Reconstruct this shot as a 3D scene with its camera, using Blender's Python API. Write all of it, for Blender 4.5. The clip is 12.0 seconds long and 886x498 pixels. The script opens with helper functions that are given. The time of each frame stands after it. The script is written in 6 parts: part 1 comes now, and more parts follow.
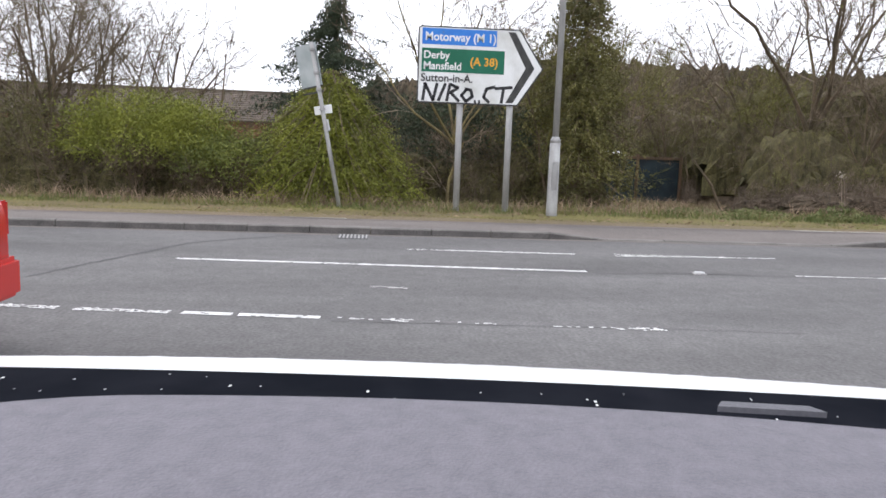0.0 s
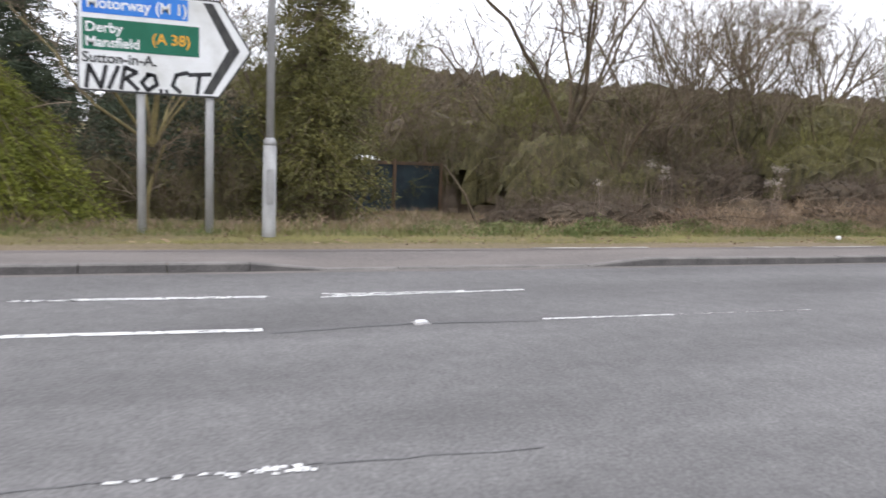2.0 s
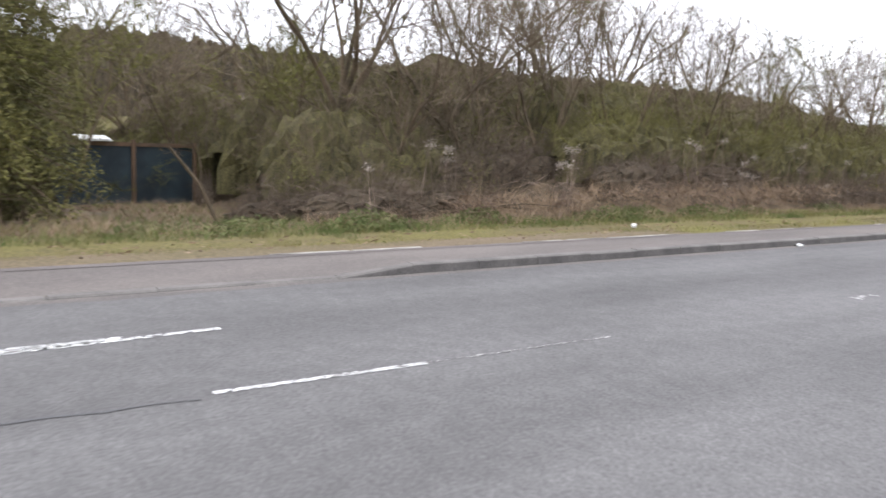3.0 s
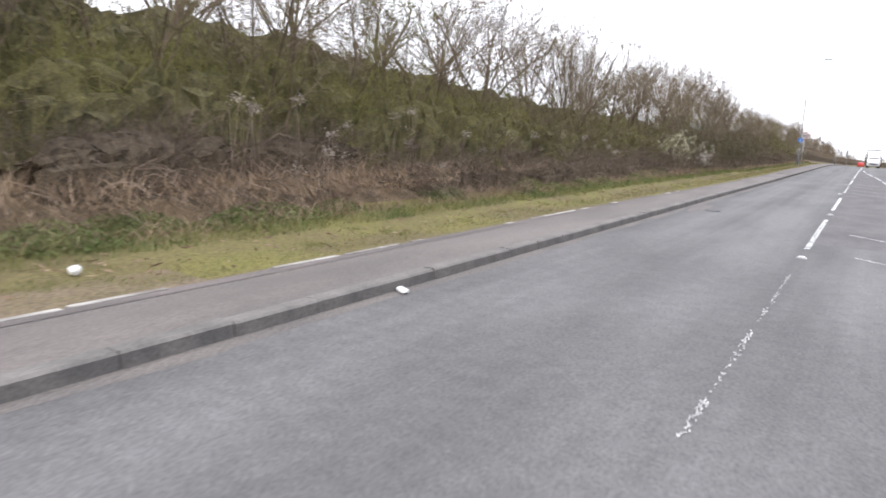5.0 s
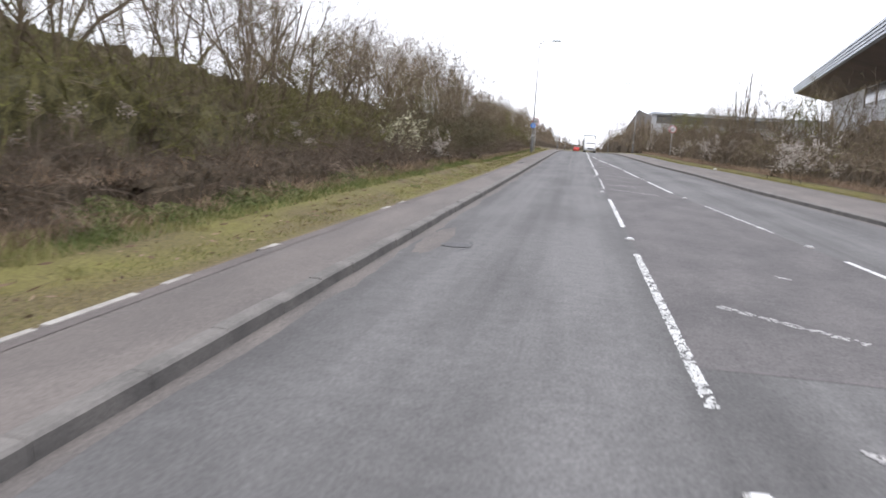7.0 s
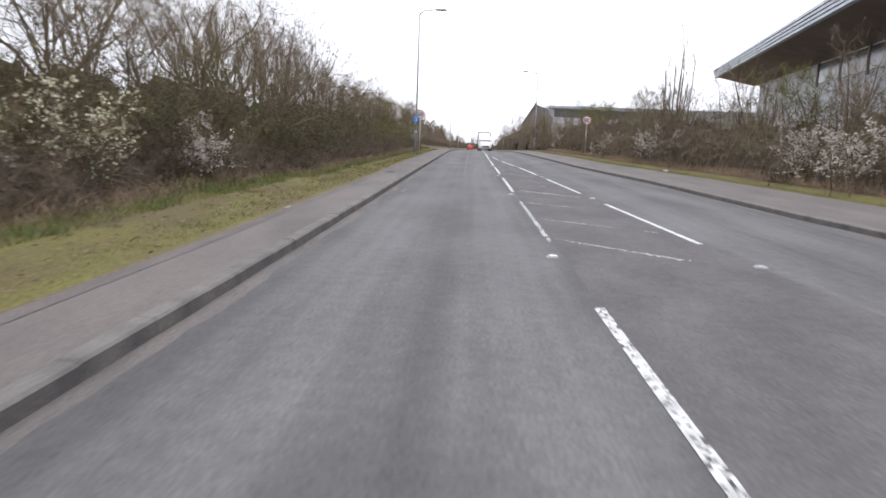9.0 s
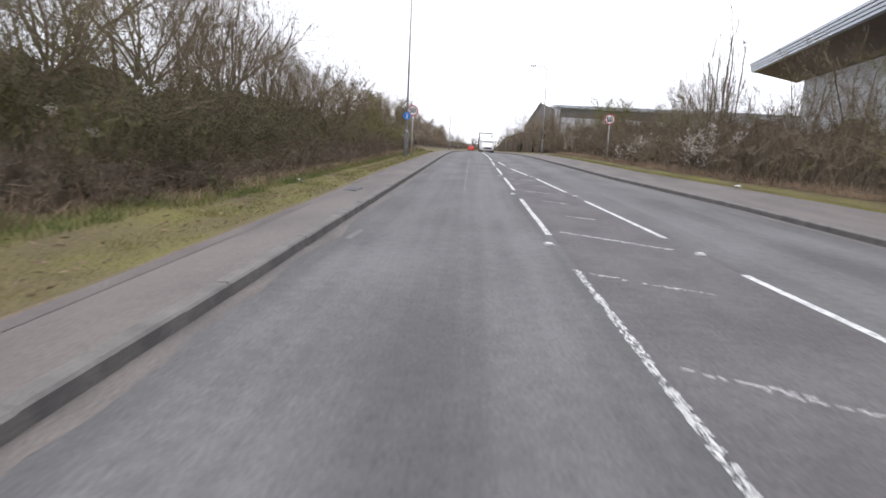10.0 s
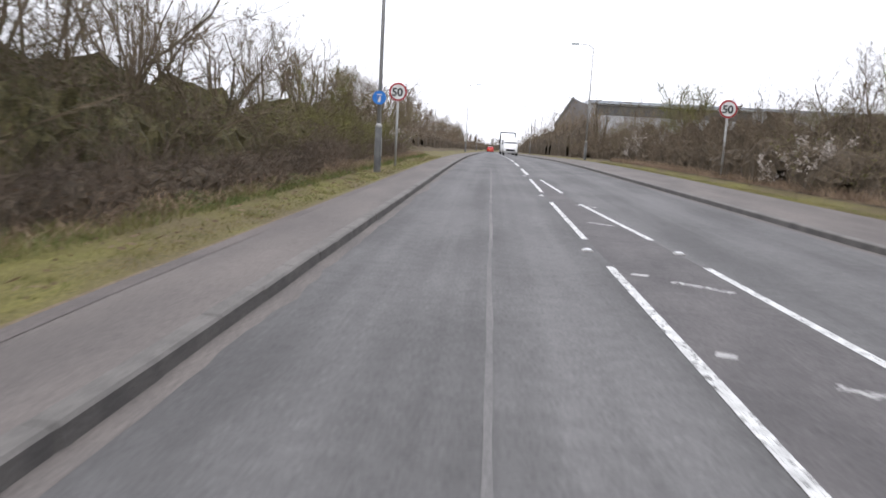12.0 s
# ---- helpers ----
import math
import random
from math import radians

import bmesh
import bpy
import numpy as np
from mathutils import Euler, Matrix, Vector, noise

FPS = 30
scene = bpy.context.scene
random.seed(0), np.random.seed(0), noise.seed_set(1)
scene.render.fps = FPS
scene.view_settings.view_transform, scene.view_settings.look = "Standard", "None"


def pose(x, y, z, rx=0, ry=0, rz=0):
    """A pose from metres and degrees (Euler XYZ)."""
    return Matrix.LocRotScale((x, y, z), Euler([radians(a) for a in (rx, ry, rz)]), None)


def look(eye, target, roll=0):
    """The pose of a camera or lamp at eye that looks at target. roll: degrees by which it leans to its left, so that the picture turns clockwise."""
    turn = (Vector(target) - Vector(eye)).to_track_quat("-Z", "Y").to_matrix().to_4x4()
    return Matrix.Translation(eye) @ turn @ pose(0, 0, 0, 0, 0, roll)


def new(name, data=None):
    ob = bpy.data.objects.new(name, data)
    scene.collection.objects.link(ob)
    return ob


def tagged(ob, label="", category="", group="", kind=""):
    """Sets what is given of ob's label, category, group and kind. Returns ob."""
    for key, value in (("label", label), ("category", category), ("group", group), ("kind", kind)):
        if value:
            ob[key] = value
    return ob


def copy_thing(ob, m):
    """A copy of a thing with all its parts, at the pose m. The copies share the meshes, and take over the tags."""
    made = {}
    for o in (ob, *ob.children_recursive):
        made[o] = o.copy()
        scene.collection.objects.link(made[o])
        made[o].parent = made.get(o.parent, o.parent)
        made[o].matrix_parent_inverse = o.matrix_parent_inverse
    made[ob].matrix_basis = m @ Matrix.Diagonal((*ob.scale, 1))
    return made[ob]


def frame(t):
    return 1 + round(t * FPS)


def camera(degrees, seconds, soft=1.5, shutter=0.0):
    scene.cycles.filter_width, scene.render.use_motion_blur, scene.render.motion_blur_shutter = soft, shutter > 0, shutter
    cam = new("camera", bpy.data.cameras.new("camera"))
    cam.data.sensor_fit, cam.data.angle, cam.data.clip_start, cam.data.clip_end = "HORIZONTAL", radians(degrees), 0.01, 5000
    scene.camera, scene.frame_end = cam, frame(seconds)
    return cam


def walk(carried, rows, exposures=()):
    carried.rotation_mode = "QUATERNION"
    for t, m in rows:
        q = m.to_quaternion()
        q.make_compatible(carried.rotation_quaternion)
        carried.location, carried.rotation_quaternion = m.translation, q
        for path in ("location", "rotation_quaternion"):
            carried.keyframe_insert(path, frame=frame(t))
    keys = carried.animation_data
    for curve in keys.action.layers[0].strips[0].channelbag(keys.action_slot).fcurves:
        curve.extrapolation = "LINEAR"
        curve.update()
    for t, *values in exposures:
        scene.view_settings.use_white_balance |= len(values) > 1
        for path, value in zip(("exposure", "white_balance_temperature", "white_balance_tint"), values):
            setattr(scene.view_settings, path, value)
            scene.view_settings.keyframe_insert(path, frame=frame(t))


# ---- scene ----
cam = camera(60.0, 12.0, soft=1.6, shutter=0.25)
PATH = [
    (0, (11.542, 3.518, 1.424), (9.569, 3.696, 1.148), 2.1),
    (0.5, (11.356, 3.611, 1.413), (9.384, 3.813, 1.145), 2.1),
    (1, (10.88, 3.848, 1.439), (8.923, 4.163, 1.176), 2.4),
    (1.5, (10.112, 4.361, 1.456), (8.187, 4.842, 1.205), 2.6),
    (2, (9.107, 5.167, 1.465), (7.25, 5.869, 1.219), 2.4),
    (2.5, (8.131, 6.102, 1.451), (6.37, 7.015, 1.192), 2.3),
    (3, (7.128, 7.155, 1.443), (5.498, 8.282, 1.173), 2.3),
    (3.5, (6.195, 8.38, 1.457), (4.727, 9.707, 1.165), 2.6),
    (3.7, (5.858, 8.942, 1.467), (4.457, 10.338, 1.168), 2.5),
    (5.3, (3.233, 14.588, 1.498), (2.389, 16.374, 1.185), 3.6),
    (5.5, (3.025, 15.404, 1.474), (2.241, 17.218, 1.161), 3.5),
    (6, (2.619, 17.497, 1.468), (1.979, 19.366, 1.158), 3.1),
    (6.5, (2.301, 19.544, 1.474), (1.82, 21.46, 1.165), 3.4),
    (7, (2.092, 21.859, 1.456), (1.768, 23.808, 1.149), 3.6),
    (7.5, (2.012, 24.497, 1.41), (1.797, 26.465, 1.119), 3.0),
    (9.5, (1.877, 39.55, 1.274), (1.825, 41.528, 0.98), 2.3),
    (10, (1.836, 43.523, 1.291), (1.774, 45.501, 0.999), 2.7),
    (10.5, (1.827, 47.786, 1.282), (1.753, 49.763, 0.99), 2.8),
    (11, (1.785, 52.194, 1.284), (1.697, 54.17, 0.991), 2.6),
    (11.5, (1.698, 56.565, 1.293), (1.6, 58.541, 1.0), 2.9),
    (12, (1.634, 61.141, 1.284), (1.526, 63.116, 0.989), 3.1),
]
walk(cam, [(t, look(eye, target, roll)) for t, eye, target, roll in PATH], [(t, stops, 6230, 13) for t, stops in ((0, 0.0), (1.5, 0.05), (2.5, 0.18), (3.5, 0.32), (5.5, 0.22), (6.5, 0.05), (7.5, -0.12), (9.5, -0.22), (12, -0.22))])

# ---- sky: overcast, bright and white ----
world = bpy.data.worlds.new("overcast_sky")
scene.world = world
world.use_nodes = True
wn, wl = world.node_tree.nodes, world.node_tree.links
background = wn["Background"]
sky = wn.new("ShaderNodeTexSky")
sky.sky_type, sky.sun_disc = "NISHITA", False
sky.sun_elevation, sky.sun_rotation = radians(48), radians(150)
sky.dust_density = 6.0
cloud = wn.new("ShaderNodeMix")
cloud.data_type = "RGBA"
cloud.inputs[0].default_value = 0.9
cloud.inputs[7].default_value = (15.4, 15.6, 16.2, 1)
wl.new(sky.outputs[0], cloud.inputs[6])
wl.new(cloud.outputs[2], background.inputs[0])
background.inputs[1].default_value = 0.13
sun = new("sun", bpy.data.lights.new("sun", "SUN"))
sun.data.energy, sun.data.angle, sun.data.color = 1.0, radians(25), (1.0, 0.96, 0.9)
sun.matrix_world = look((0, 0, 60), (18, 30, 0))


# ---- materials ----
def material(name, colour, second=None, scale=3.0, rough=0.85, bump=0.0, grain=60.0, metal=0.0, island=0.0, stretch=(1, 1, 1), mix=(0.35, 0.65), spec=0.3, speckle=0.0, tracks=False, mottle=0.0, mottle_scale=7.0):
    """A surface whose colour drifts between two tones over large stains and fine grain."""
    m = bpy.data.materials.new(name)
    m.use_nodes = True
    n, l = m.node_tree.nodes, m.node_tree.links
    b = n["Principled BSDF"]
    b.inputs["Roughness"].default_value, b.inputs["Metallic"].default_value = rough, metal
    b.inputs["Specular IOR Level"].default_value = spec
    geo = n.new("ShaderNodeNewGeometry")
    place = n.new("ShaderNodeVectorMath")
    place.operation = "MULTIPLY"
    place.inputs[1].default_value = stretch
    l.new(geo.outputs["Position"], place.inputs[0])
    big, fine = n.new("ShaderNodeTexNoise"), n.new("ShaderNodeTexNoise")
    big.inputs["Scale"].default_value, fine.inputs["Scale"].default_value = scale, grain
    big.inputs["Detail"].default_value, fine.inputs["Detail"].default_value = 6, 3
    l.new(place.outputs[0], big.inputs["Vector"])
    l.new(geo.outputs["Position"], fine.inputs["Vector"])
    span = n.new("ShaderNodeMapRange")
    span.inputs[1].default_value, span.inputs[2].default_value = mix
    l.new(big.outputs[0], span.inputs[0])
    factor = span.outputs[0]
    if tracks:
        # paler bands worn by wheels along each lane, 1.5 m apart
        axes, wave, part_of = n.new("ShaderNodeSeparateXYZ"), n.new("ShaderNodeMath"), n.new("ShaderNodeMath")
        l.new(geo.outputs["Position"], axes.inputs[0])
        wave.operation, part_of.operation = "MULTIPLY_ADD", "COSINE"
        wave.inputs[1].default_value, wave.inputs[2].default_value = 2 * math.pi / 1.5, -2 * math.pi * 0.87 / 1.5
        l.new(axes.outputs[0], wave.inputs[0])
        l.new(wave.outputs[0], part_of.inputs[0])
        fade, soft_wave = n.new("ShaderNodeMapRange"), n.new("ShaderNodeMath")
        fade.inputs[1].default_value, fade.inputs[2].default_value = 10.0, 26.0
        l.new(axes.outputs[1], fade.inputs[0])
        soft_wave.operation = "MULTIPLY"
        l.new(part_of.outputs[0], soft_wave.inputs[0])
        l.new(fade.outputs[0], soft_wave.inputs[1])
        blend = n.new("ShaderNodeMath")
        blend.operation, blend.use_clamp = "MULTIPLY_ADD", True
        blend.inputs[1].default_value = -0.24
        l.new(soft_wave.outputs[0], blend.inputs[0])
        l.new(factor, blend.inputs[2])
        # narrow streaks drawn out along the lane
        lane, streak = n.new("ShaderNodeVectorMath"), n.new("ShaderNodeTexNoise")
        lane.operation = "MULTIPLY"
        lane.inputs[1].default_value = (5.0, 0.08, 1)
        streak.inputs["Scale"].default_value, streak.inputs["Detail"].default_value = 1.0, 4
        l.new(geo.outputs["Position"], lane.inputs[0])
        l.new(lane.outputs[0], streak.inputs["Vector"])
        less, worn = n.new("ShaderNodeMath"), n.new("ShaderNodeMath")
        less.operation, worn.operation, worn.use_clamp = "SUBTRACT", "MULTIPLY_ADD", True
        less.inputs[1].default_value, worn.inputs[1].default_value = 0.5, 1.1
        l.new(streak.outputs[0], less.inputs[0])
        soft_streak = n.new("ShaderNodeMath")
        soft_streak.operation = "MULTIPLY"
        l.new(less.outputs[0], soft_streak.inputs[0])
        l.new(fade.outputs[0], soft_streak.inputs[1])
        l.new(soft_streak.outputs[0], worn.inputs[0])
        l.new(blend.outputs[0], worn.inputs[2])
        factor = worn.outputs[0]
    if island:
        add = n.new("ShaderNodeMath")
        add.operation = "MULTIPLY_ADD"
        add.inputs[1].default_value = island
        l.new(geo.outputs["Random Per Island"], add.inputs[0])
        l.new(factor, add.inputs[2])
        half = n.new("ShaderNodeMath")
        half.operation = "SUBTRACT"
        half.use_clamp = True
        half.inputs[1].default_value = island / 2
        l.new(add.outputs[0], half.inputs[0])
        factor = half.outputs[0]
    tone = n.new("ShaderNodeMix")
    tone.data_type = "RGBA"
    tone.inputs[6].default_value = (*colour, 1)
    tone.inputs[7].default_value = (*(second or [c * 0.7 for c in colour]), 1)
    l.new(factor, tone.inputs[0])
    out = tone.outputs[2]
    if speckle:
        value = n.new("ShaderNodeMapRange")
        value.inputs[1].default_value, value.inputs[2].default_value = 0.3, 0.7
        value.inputs[3].default_value, value.inputs[4].default_value = 1 - speckle, 1 + speckle
        l.new(fine.outputs[0], value.inputs[0])
        times = n.new("ShaderNodeVectorMath")
        times.operation = "SCALE"
        l.new(out, times.inputs[0])
        l.new(value.outputs[0], times.inputs["Scale"])
        out = times.outputs[0]
    if mottle:
        blot, depth, wash = n.new("ShaderNodeTexNoise"), n.new("ShaderNodeMapRange"), n.new("ShaderNodeVectorMath")
        blot.inputs["Scale"].default_value, blot.inputs["Detail"].default_value, blot.inputs["Roughness"].default_value = mottle_scale, 5, 0.7
        l.new(geo.outputs["Position"], blot.inputs["Vector"])
        depth.inputs[1].default_value, depth.inputs[2].default_value = 0.35, 0.65
        depth.inputs[3].default_value, depth.inputs[4].default_value = 1 - mottle, 1 + mottle
        l.new(blot.outputs[0], depth.inputs[0])
        wash.operation = "SCALE"
        l.new(out, wash.inputs[0])
        l.new(depth.outputs[0], wash.inputs["Scale"])
        out = wash.outputs[0]
    l.new(out, b.inputs["Base Color"])
    if bump:
        bm = n.new("ShaderNodeBump")
        bm.inputs["Strength"].default_value, bm.inputs["Distance"].default_value = bump, 0.01
        l.new(fine.outputs[0], bm.inputs["Height"])
        l.new(bm.outputs[0], b.inputs["Normal"])
    return m


def glass(name, tint):
    m = bpy.data.materials.new(name)
    m.use_nodes = True
    b = m.node_tree.nodes["Principled BSDF"]
    b.inputs["Base Color"].default_value = (*tint, 1)
    b.inputs["Roughness"].default_value, b.inputs["Specular IOR Level"].default_value = 0.12, 0.4
    return m


ASPHALT = material("worn_asphalt", (0.143, 0.139, 0.137), (0.083, 0.08, 0.079), 0.8, 0.8, 0.26, 36, stretch=(1.0, 0.3, 1), mix=(0.28, 0.72), speckle=0.24, tracks=True, mottle=0.12, mottle_scale=6.0)
PAVING = material("pavement_asphalt", (0.163, 0.144, 0.132), (0.12, 0.107, 0.1), 1.4, 0.85, 0.25, 50, stretch=(1, 0.25, 1), speckle=0.22, mottle=0.04)
PATCH = material("dark_asphalt_patch", (0.108, 0.106, 0.109), (0.08, 0.079, 0.081), 3, 0.8, 0.4, 60, speckle=0.2)
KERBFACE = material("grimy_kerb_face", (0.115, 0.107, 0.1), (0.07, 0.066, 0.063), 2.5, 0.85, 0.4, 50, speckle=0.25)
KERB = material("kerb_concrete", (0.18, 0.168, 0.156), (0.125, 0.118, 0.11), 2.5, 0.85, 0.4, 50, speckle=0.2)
BACKSTRIP = material("dark_pavement_back", (0.155, 0.135, 0.126), (0.11, 0.098, 0.093), 2.0, 0.9, 0.3, 50, stretch=(1, 0.3, 1), speckle=0.2)
SILT = material("gutter_silt", (0.157, 0.139, 0.127), (0.118, 0.107, 0.101), 2.2, 0.9, 0.4, 40, stretch=(1, 0.4, 1), mix=(0.35, 0.65), speckle=0.3)
EDGING = material("pale_edging", (0.4, 0.38, 0.35), (0.17, 0.155, 0.14), 1.3, 0.9, 0.3, 50, mix=(0.4, 0.6), speckle=0.15)
PAINT = material("road_paint", (0.72, 0.72, 0.7), (0.45, 0.45, 0.44), 6, 0.6, 0.3, 80, speckle=0.12)
OLDPAINT = material("worn_road_paint", (0.5, 0.49, 0.47), (0.26, 0.25, 0.25), 8, 0.7, 0.3, 80, speckle=0.15)
TURF = material("verge_turf", (0.15, 0.138, 0.04), (0.122, 0.098, 0.047), 1.1, 0.95, 0.8, 28, stretch=(1, 0.35, 1), mix=(0.33, 0.6), speckle=0.4)
VERGEMUD = material("trodden_verge_mud", (0.17, 0.13, 0.09), (0.13, 0.106, 0.055), 2.2, 0.95, 0.7, 30, stretch=(1, 0.3, 1), mix=(0.35, 0.65), speckle=0.35)
SOIL = material("bank_leaf_litter", (0.13, 0.095, 0.055), (0.065, 0.05, 0.03), 1.2, 0.95, 0.9, 18, mix=(0.3, 0.7), speckle=0.4)
# thicket hearts: twig tones darkened to hold the shade deep among the stems
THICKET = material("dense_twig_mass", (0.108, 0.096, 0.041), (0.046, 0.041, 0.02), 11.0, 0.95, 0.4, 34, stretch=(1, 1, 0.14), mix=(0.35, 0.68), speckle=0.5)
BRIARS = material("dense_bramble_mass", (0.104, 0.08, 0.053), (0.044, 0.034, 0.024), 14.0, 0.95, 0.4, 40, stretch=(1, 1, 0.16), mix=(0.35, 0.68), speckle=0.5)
GREENGRASS = material("green_grass_blades", (0.088, 0.122, 0.034), (0.19, 0.175, 0.065), 0.9, 0.8, island=0.9)
WEDGE = material("older_brown_asphalt", (0.12, 0.111, 0.11), (0.088, 0.082, 0.082), 1.6, 0.85, 0.3, 34, stretch=(1, 0.4, 1), speckle=0.25, mottle=0.12)
PALESEAM = material("pale_lane_joint", (0.19, 0.182, 0.175), (0.13, 0.126, 0.124), 2.0, 0.85, 0.2, 50, stretch=(1, 0.3, 1), speckle=0.25)
GRASS = material("grass_blades", (0.118, 0.132, 0.034), (0.22, 0.185, 0.075), 1.2, 0.8, island=0.9)
DRYGRASS = material("dry_grass", (0.32, 0.235, 0.155), (0.17, 0.118, 0.085), 1.5, 0.9, island=0.9)
TWIG = material("bare_twigs", (0.15, 0.115, 0.075), (0.085, 0.068, 0.047), 1.5, 0.9, island=0.8)
WEED = material("green_weeds", (0.085, 0.11, 0.034), (0.16, 0.16, 0.065), 2.0, 0.8, island=0.9)
CANE = material("dead_canes", (0.26, 0.2, 0.155), (0.12, 0.092, 0.072), 2.0, 0.9, island=0.9)
OLIVE = material("mossy_twigs", (0.172, 0.16, 0.05), (0.096, 0.086, 0.036), 0.5, 0.9, island=0.9)
BRAMBLE = material("bramble_stems", (0.162, 0.127, 0.094), (0.088, 0.068, 0.052), 1.0, 0.9, island=0.9)
BARK = material("bark", (0.135, 0.1, 0.062), (0.075, 0.06, 0.04), 4, 0.95, 0.8, 35, stretch=(1, 1, 0.25), speckle=0.3)
BUD = material("olive_buds", (0.16, 0.162, 0.037), (0.09, 0.086, 0.03), 1.0, 0.85, island=0.9)
DEADLEAF = material("dead_leaves", (0.17, 0.115, 0.075), (0.09, 0.066, 0.045), 1.0, 0.9, island=0.9)
YELLOWGREEN = material("yellow_green_foliage", (0.21, 0.225, 0.03), (0.13, 0.147, 0.023), 1.6, 0.7, island=0.4)
LICHEN = material("lichened_bark", (0.24, 0.2, 0.085), (0.11, 0.085, 0.05), 5, 0.95, 0.8, 35, stretch=(1, 1, 0.3), speckle=0.3)
WOODLAND = material("distant_woodland", (0.085, 0.066, 0.042), (0.042, 0.035, 0.024), 0.5, 0.95, 1.0, 3.0, stretch=(1, 1, 0.3), speckle=0.45)
GREEN = material("green_foliage", (0.17, 0.185, 0.035), (0.08, 0.1, 0.025), 1.6, 0.7, island=0.8)
CONIFER = material("dark_conifer_foliage", (0.05, 0.066, 0.034), (0.024, 0.034, 0.02), 1.5, 0.8, island=0.8)
IVY = material("olive_ivy_foliage", (0.14, 0.13, 0.038), (0.07, 0.068, 0.025), 1.3, 0.75, island=0.8)
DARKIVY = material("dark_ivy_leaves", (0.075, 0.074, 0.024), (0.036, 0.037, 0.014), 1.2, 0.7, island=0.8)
EVERGREEN = material("olive_evergreen_foliage", (0.165, 0.152, 0.045), (0.07, 0.07, 0.026), 1.1, 0.75, island=0.9)
CROWN = material("pale_bare_twigs", (0.21, 0.165, 0.115), (0.115, 0.09, 0.062), 1.2, 0.9, island=0.9)
CREAM = material("cream_blossom", (0.6, 0.58, 0.42), (0.42, 0.4, 0.27), 2, 0.8, island=0.8)
BLOSSOM = material("white_blossom", (0.53, 0.48, 0.43), (0.34, 0.3, 0.265), 2, 0.8, island=0.8)
FLUFF = material("grey_seed_fluff", (0.35, 0.3, 0.26), (0.22, 0.19, 0.16), 2, 0.95, island=0.8)
GALV = material("galvanised_steel", (0.39, 0.39, 0.38), (0.27, 0.268, 0.26), 6, 0.55, 0.1, 40, metal=0.2, stretch=(1, 1, 0.3), speckle=0.08)
DARKSTEEL = material("weathered_post_paint", (0.13, 0.13, 0.125), (0.08, 0.08, 0.08), 5, 0.7, 0.2, 40)
SIGNWHITE = material("sign_white_sheeting", (0.72, 0.73, 0.72), (0.5, 0.5, 0.46), 2.2, 0.5, mix=(0.45, 0.75), speckle=0.05)
SIGNBLUE = material("sign_blue", (0.03, 0.16, 0.55), (0.04, 0.2, 0.58), 4, 0.5)
SIGNGREEN = material("sign_green", (0.008, 0.11, 0.06), (0.012, 0.13, 0.075), 4, 0.5)
SIGNBLACK = material("sign_black", (0.035, 0.035, 0.035), (0.06, 0.06, 0.055), 8, 0.6)
SIGNYELLOW = material("sign_amber", (0.7, 0.36, 0.03), (0.6, 0.3, 0.03), 5, 0.5)
SIGNRED = material("sign_red", (0.4, 0.03, 0.038), (0.3, 0.025, 0.03), 5, 0.5)
SPRAY = material("spray_paint", (0.025, 0.025, 0.027), (0.12, 0.12, 0.12), 14, 0.7, mix=(0.5, 0.8))
SIGNBACK = material("sign_back", (0.46, 0.5, 0.5), (0.34, 0.38, 0.38), 3, 0.5, metal=0.3)
LITTER = material("white_litter", (0.75, 0.75, 0.74), (0.6, 0.6, 0.58), 20, 0.6)
TARP = material("dark_teal_sheet", (0.026, 0.042, 0.05), (0.015, 0.024, 0.03), 2.5, 0.6, 0.3, 12)
WOOD = material("weathered_wood", (0.16, 0.1, 0.06), (0.09, 0.065, 0.045), 5, 0.9, 0.5, 40, stretch=(1, 1, 0.3))
ROOFTILE = material("mossy_roof_tiles", (0.11, 0.085, 0.07), (0.07, 0.06, 0.045), 2.0, 0.9, 0.6, 8, speckle=0.3)
BRICKWALL = material("brick_wall", (0.25, 0.12, 0.08), (0.18, 0.1, 0.07), 3, 0.9, 0.3, 20)
CLADDING = material("pale_cladding", (0.5, 0.51, 0.53), (0.42, 0.43, 0.45), 0.8, 0.5, stretch=(1, 1, 0.2))
FASCIA = material("silver_fascia", (0.42, 0.45, 0.49), (0.34, 0.37, 0.41), 1.2, 0.4, metal=0.4)
OLDCLAD = material("weathered_gable_cladding", (0.2, 0.188, 0.18), (0.15, 0.14, 0.135), 0.8, 0.7, stretch=(1, 1, 0.2))
SOFFIT = material("brown_soffit", (0.22, 0.17, 0.15), (0.16, 0.13, 0.115), 0.8, 0.7)
DARKGLASS = glass("dark_window_glass", (0.02, 0.024, 0.03))
DRYBANK = material("dead_grass_bank", (0.14, 0.1, 0.06), (0.06, 0.047, 0.03), 1.6, 0.95, 0.9, 22, stretch=(1, 1, 1), speckle=0.35)
CARRED = material("red_car_paint", (0.5, 0.03, 0.025), (0.46, 0.028, 0.022), 2, 0.25, spec=0.6)
CARDARK = material("dark_car_paint", (0.03, 0.032, 0.038), (0.026, 0.028, 0.033), 2, 0.25, spec=0.6)
CARWHITE = material("white_car_paint", (0.78, 0.78, 0.78), (0.72, 0.72, 0.72), 2, 0.3, spec=0.6)
RUBBER = material("tyre_rubber", (0.02, 0.02, 0.02), (0.03, 0.03, 0.03), 10, 0.9)
ALLOY = material("wheel_alloy", (0.5, 0.5, 0.5), (0.4, 0.4, 0.4), 8, 0.35, metal=0.8)
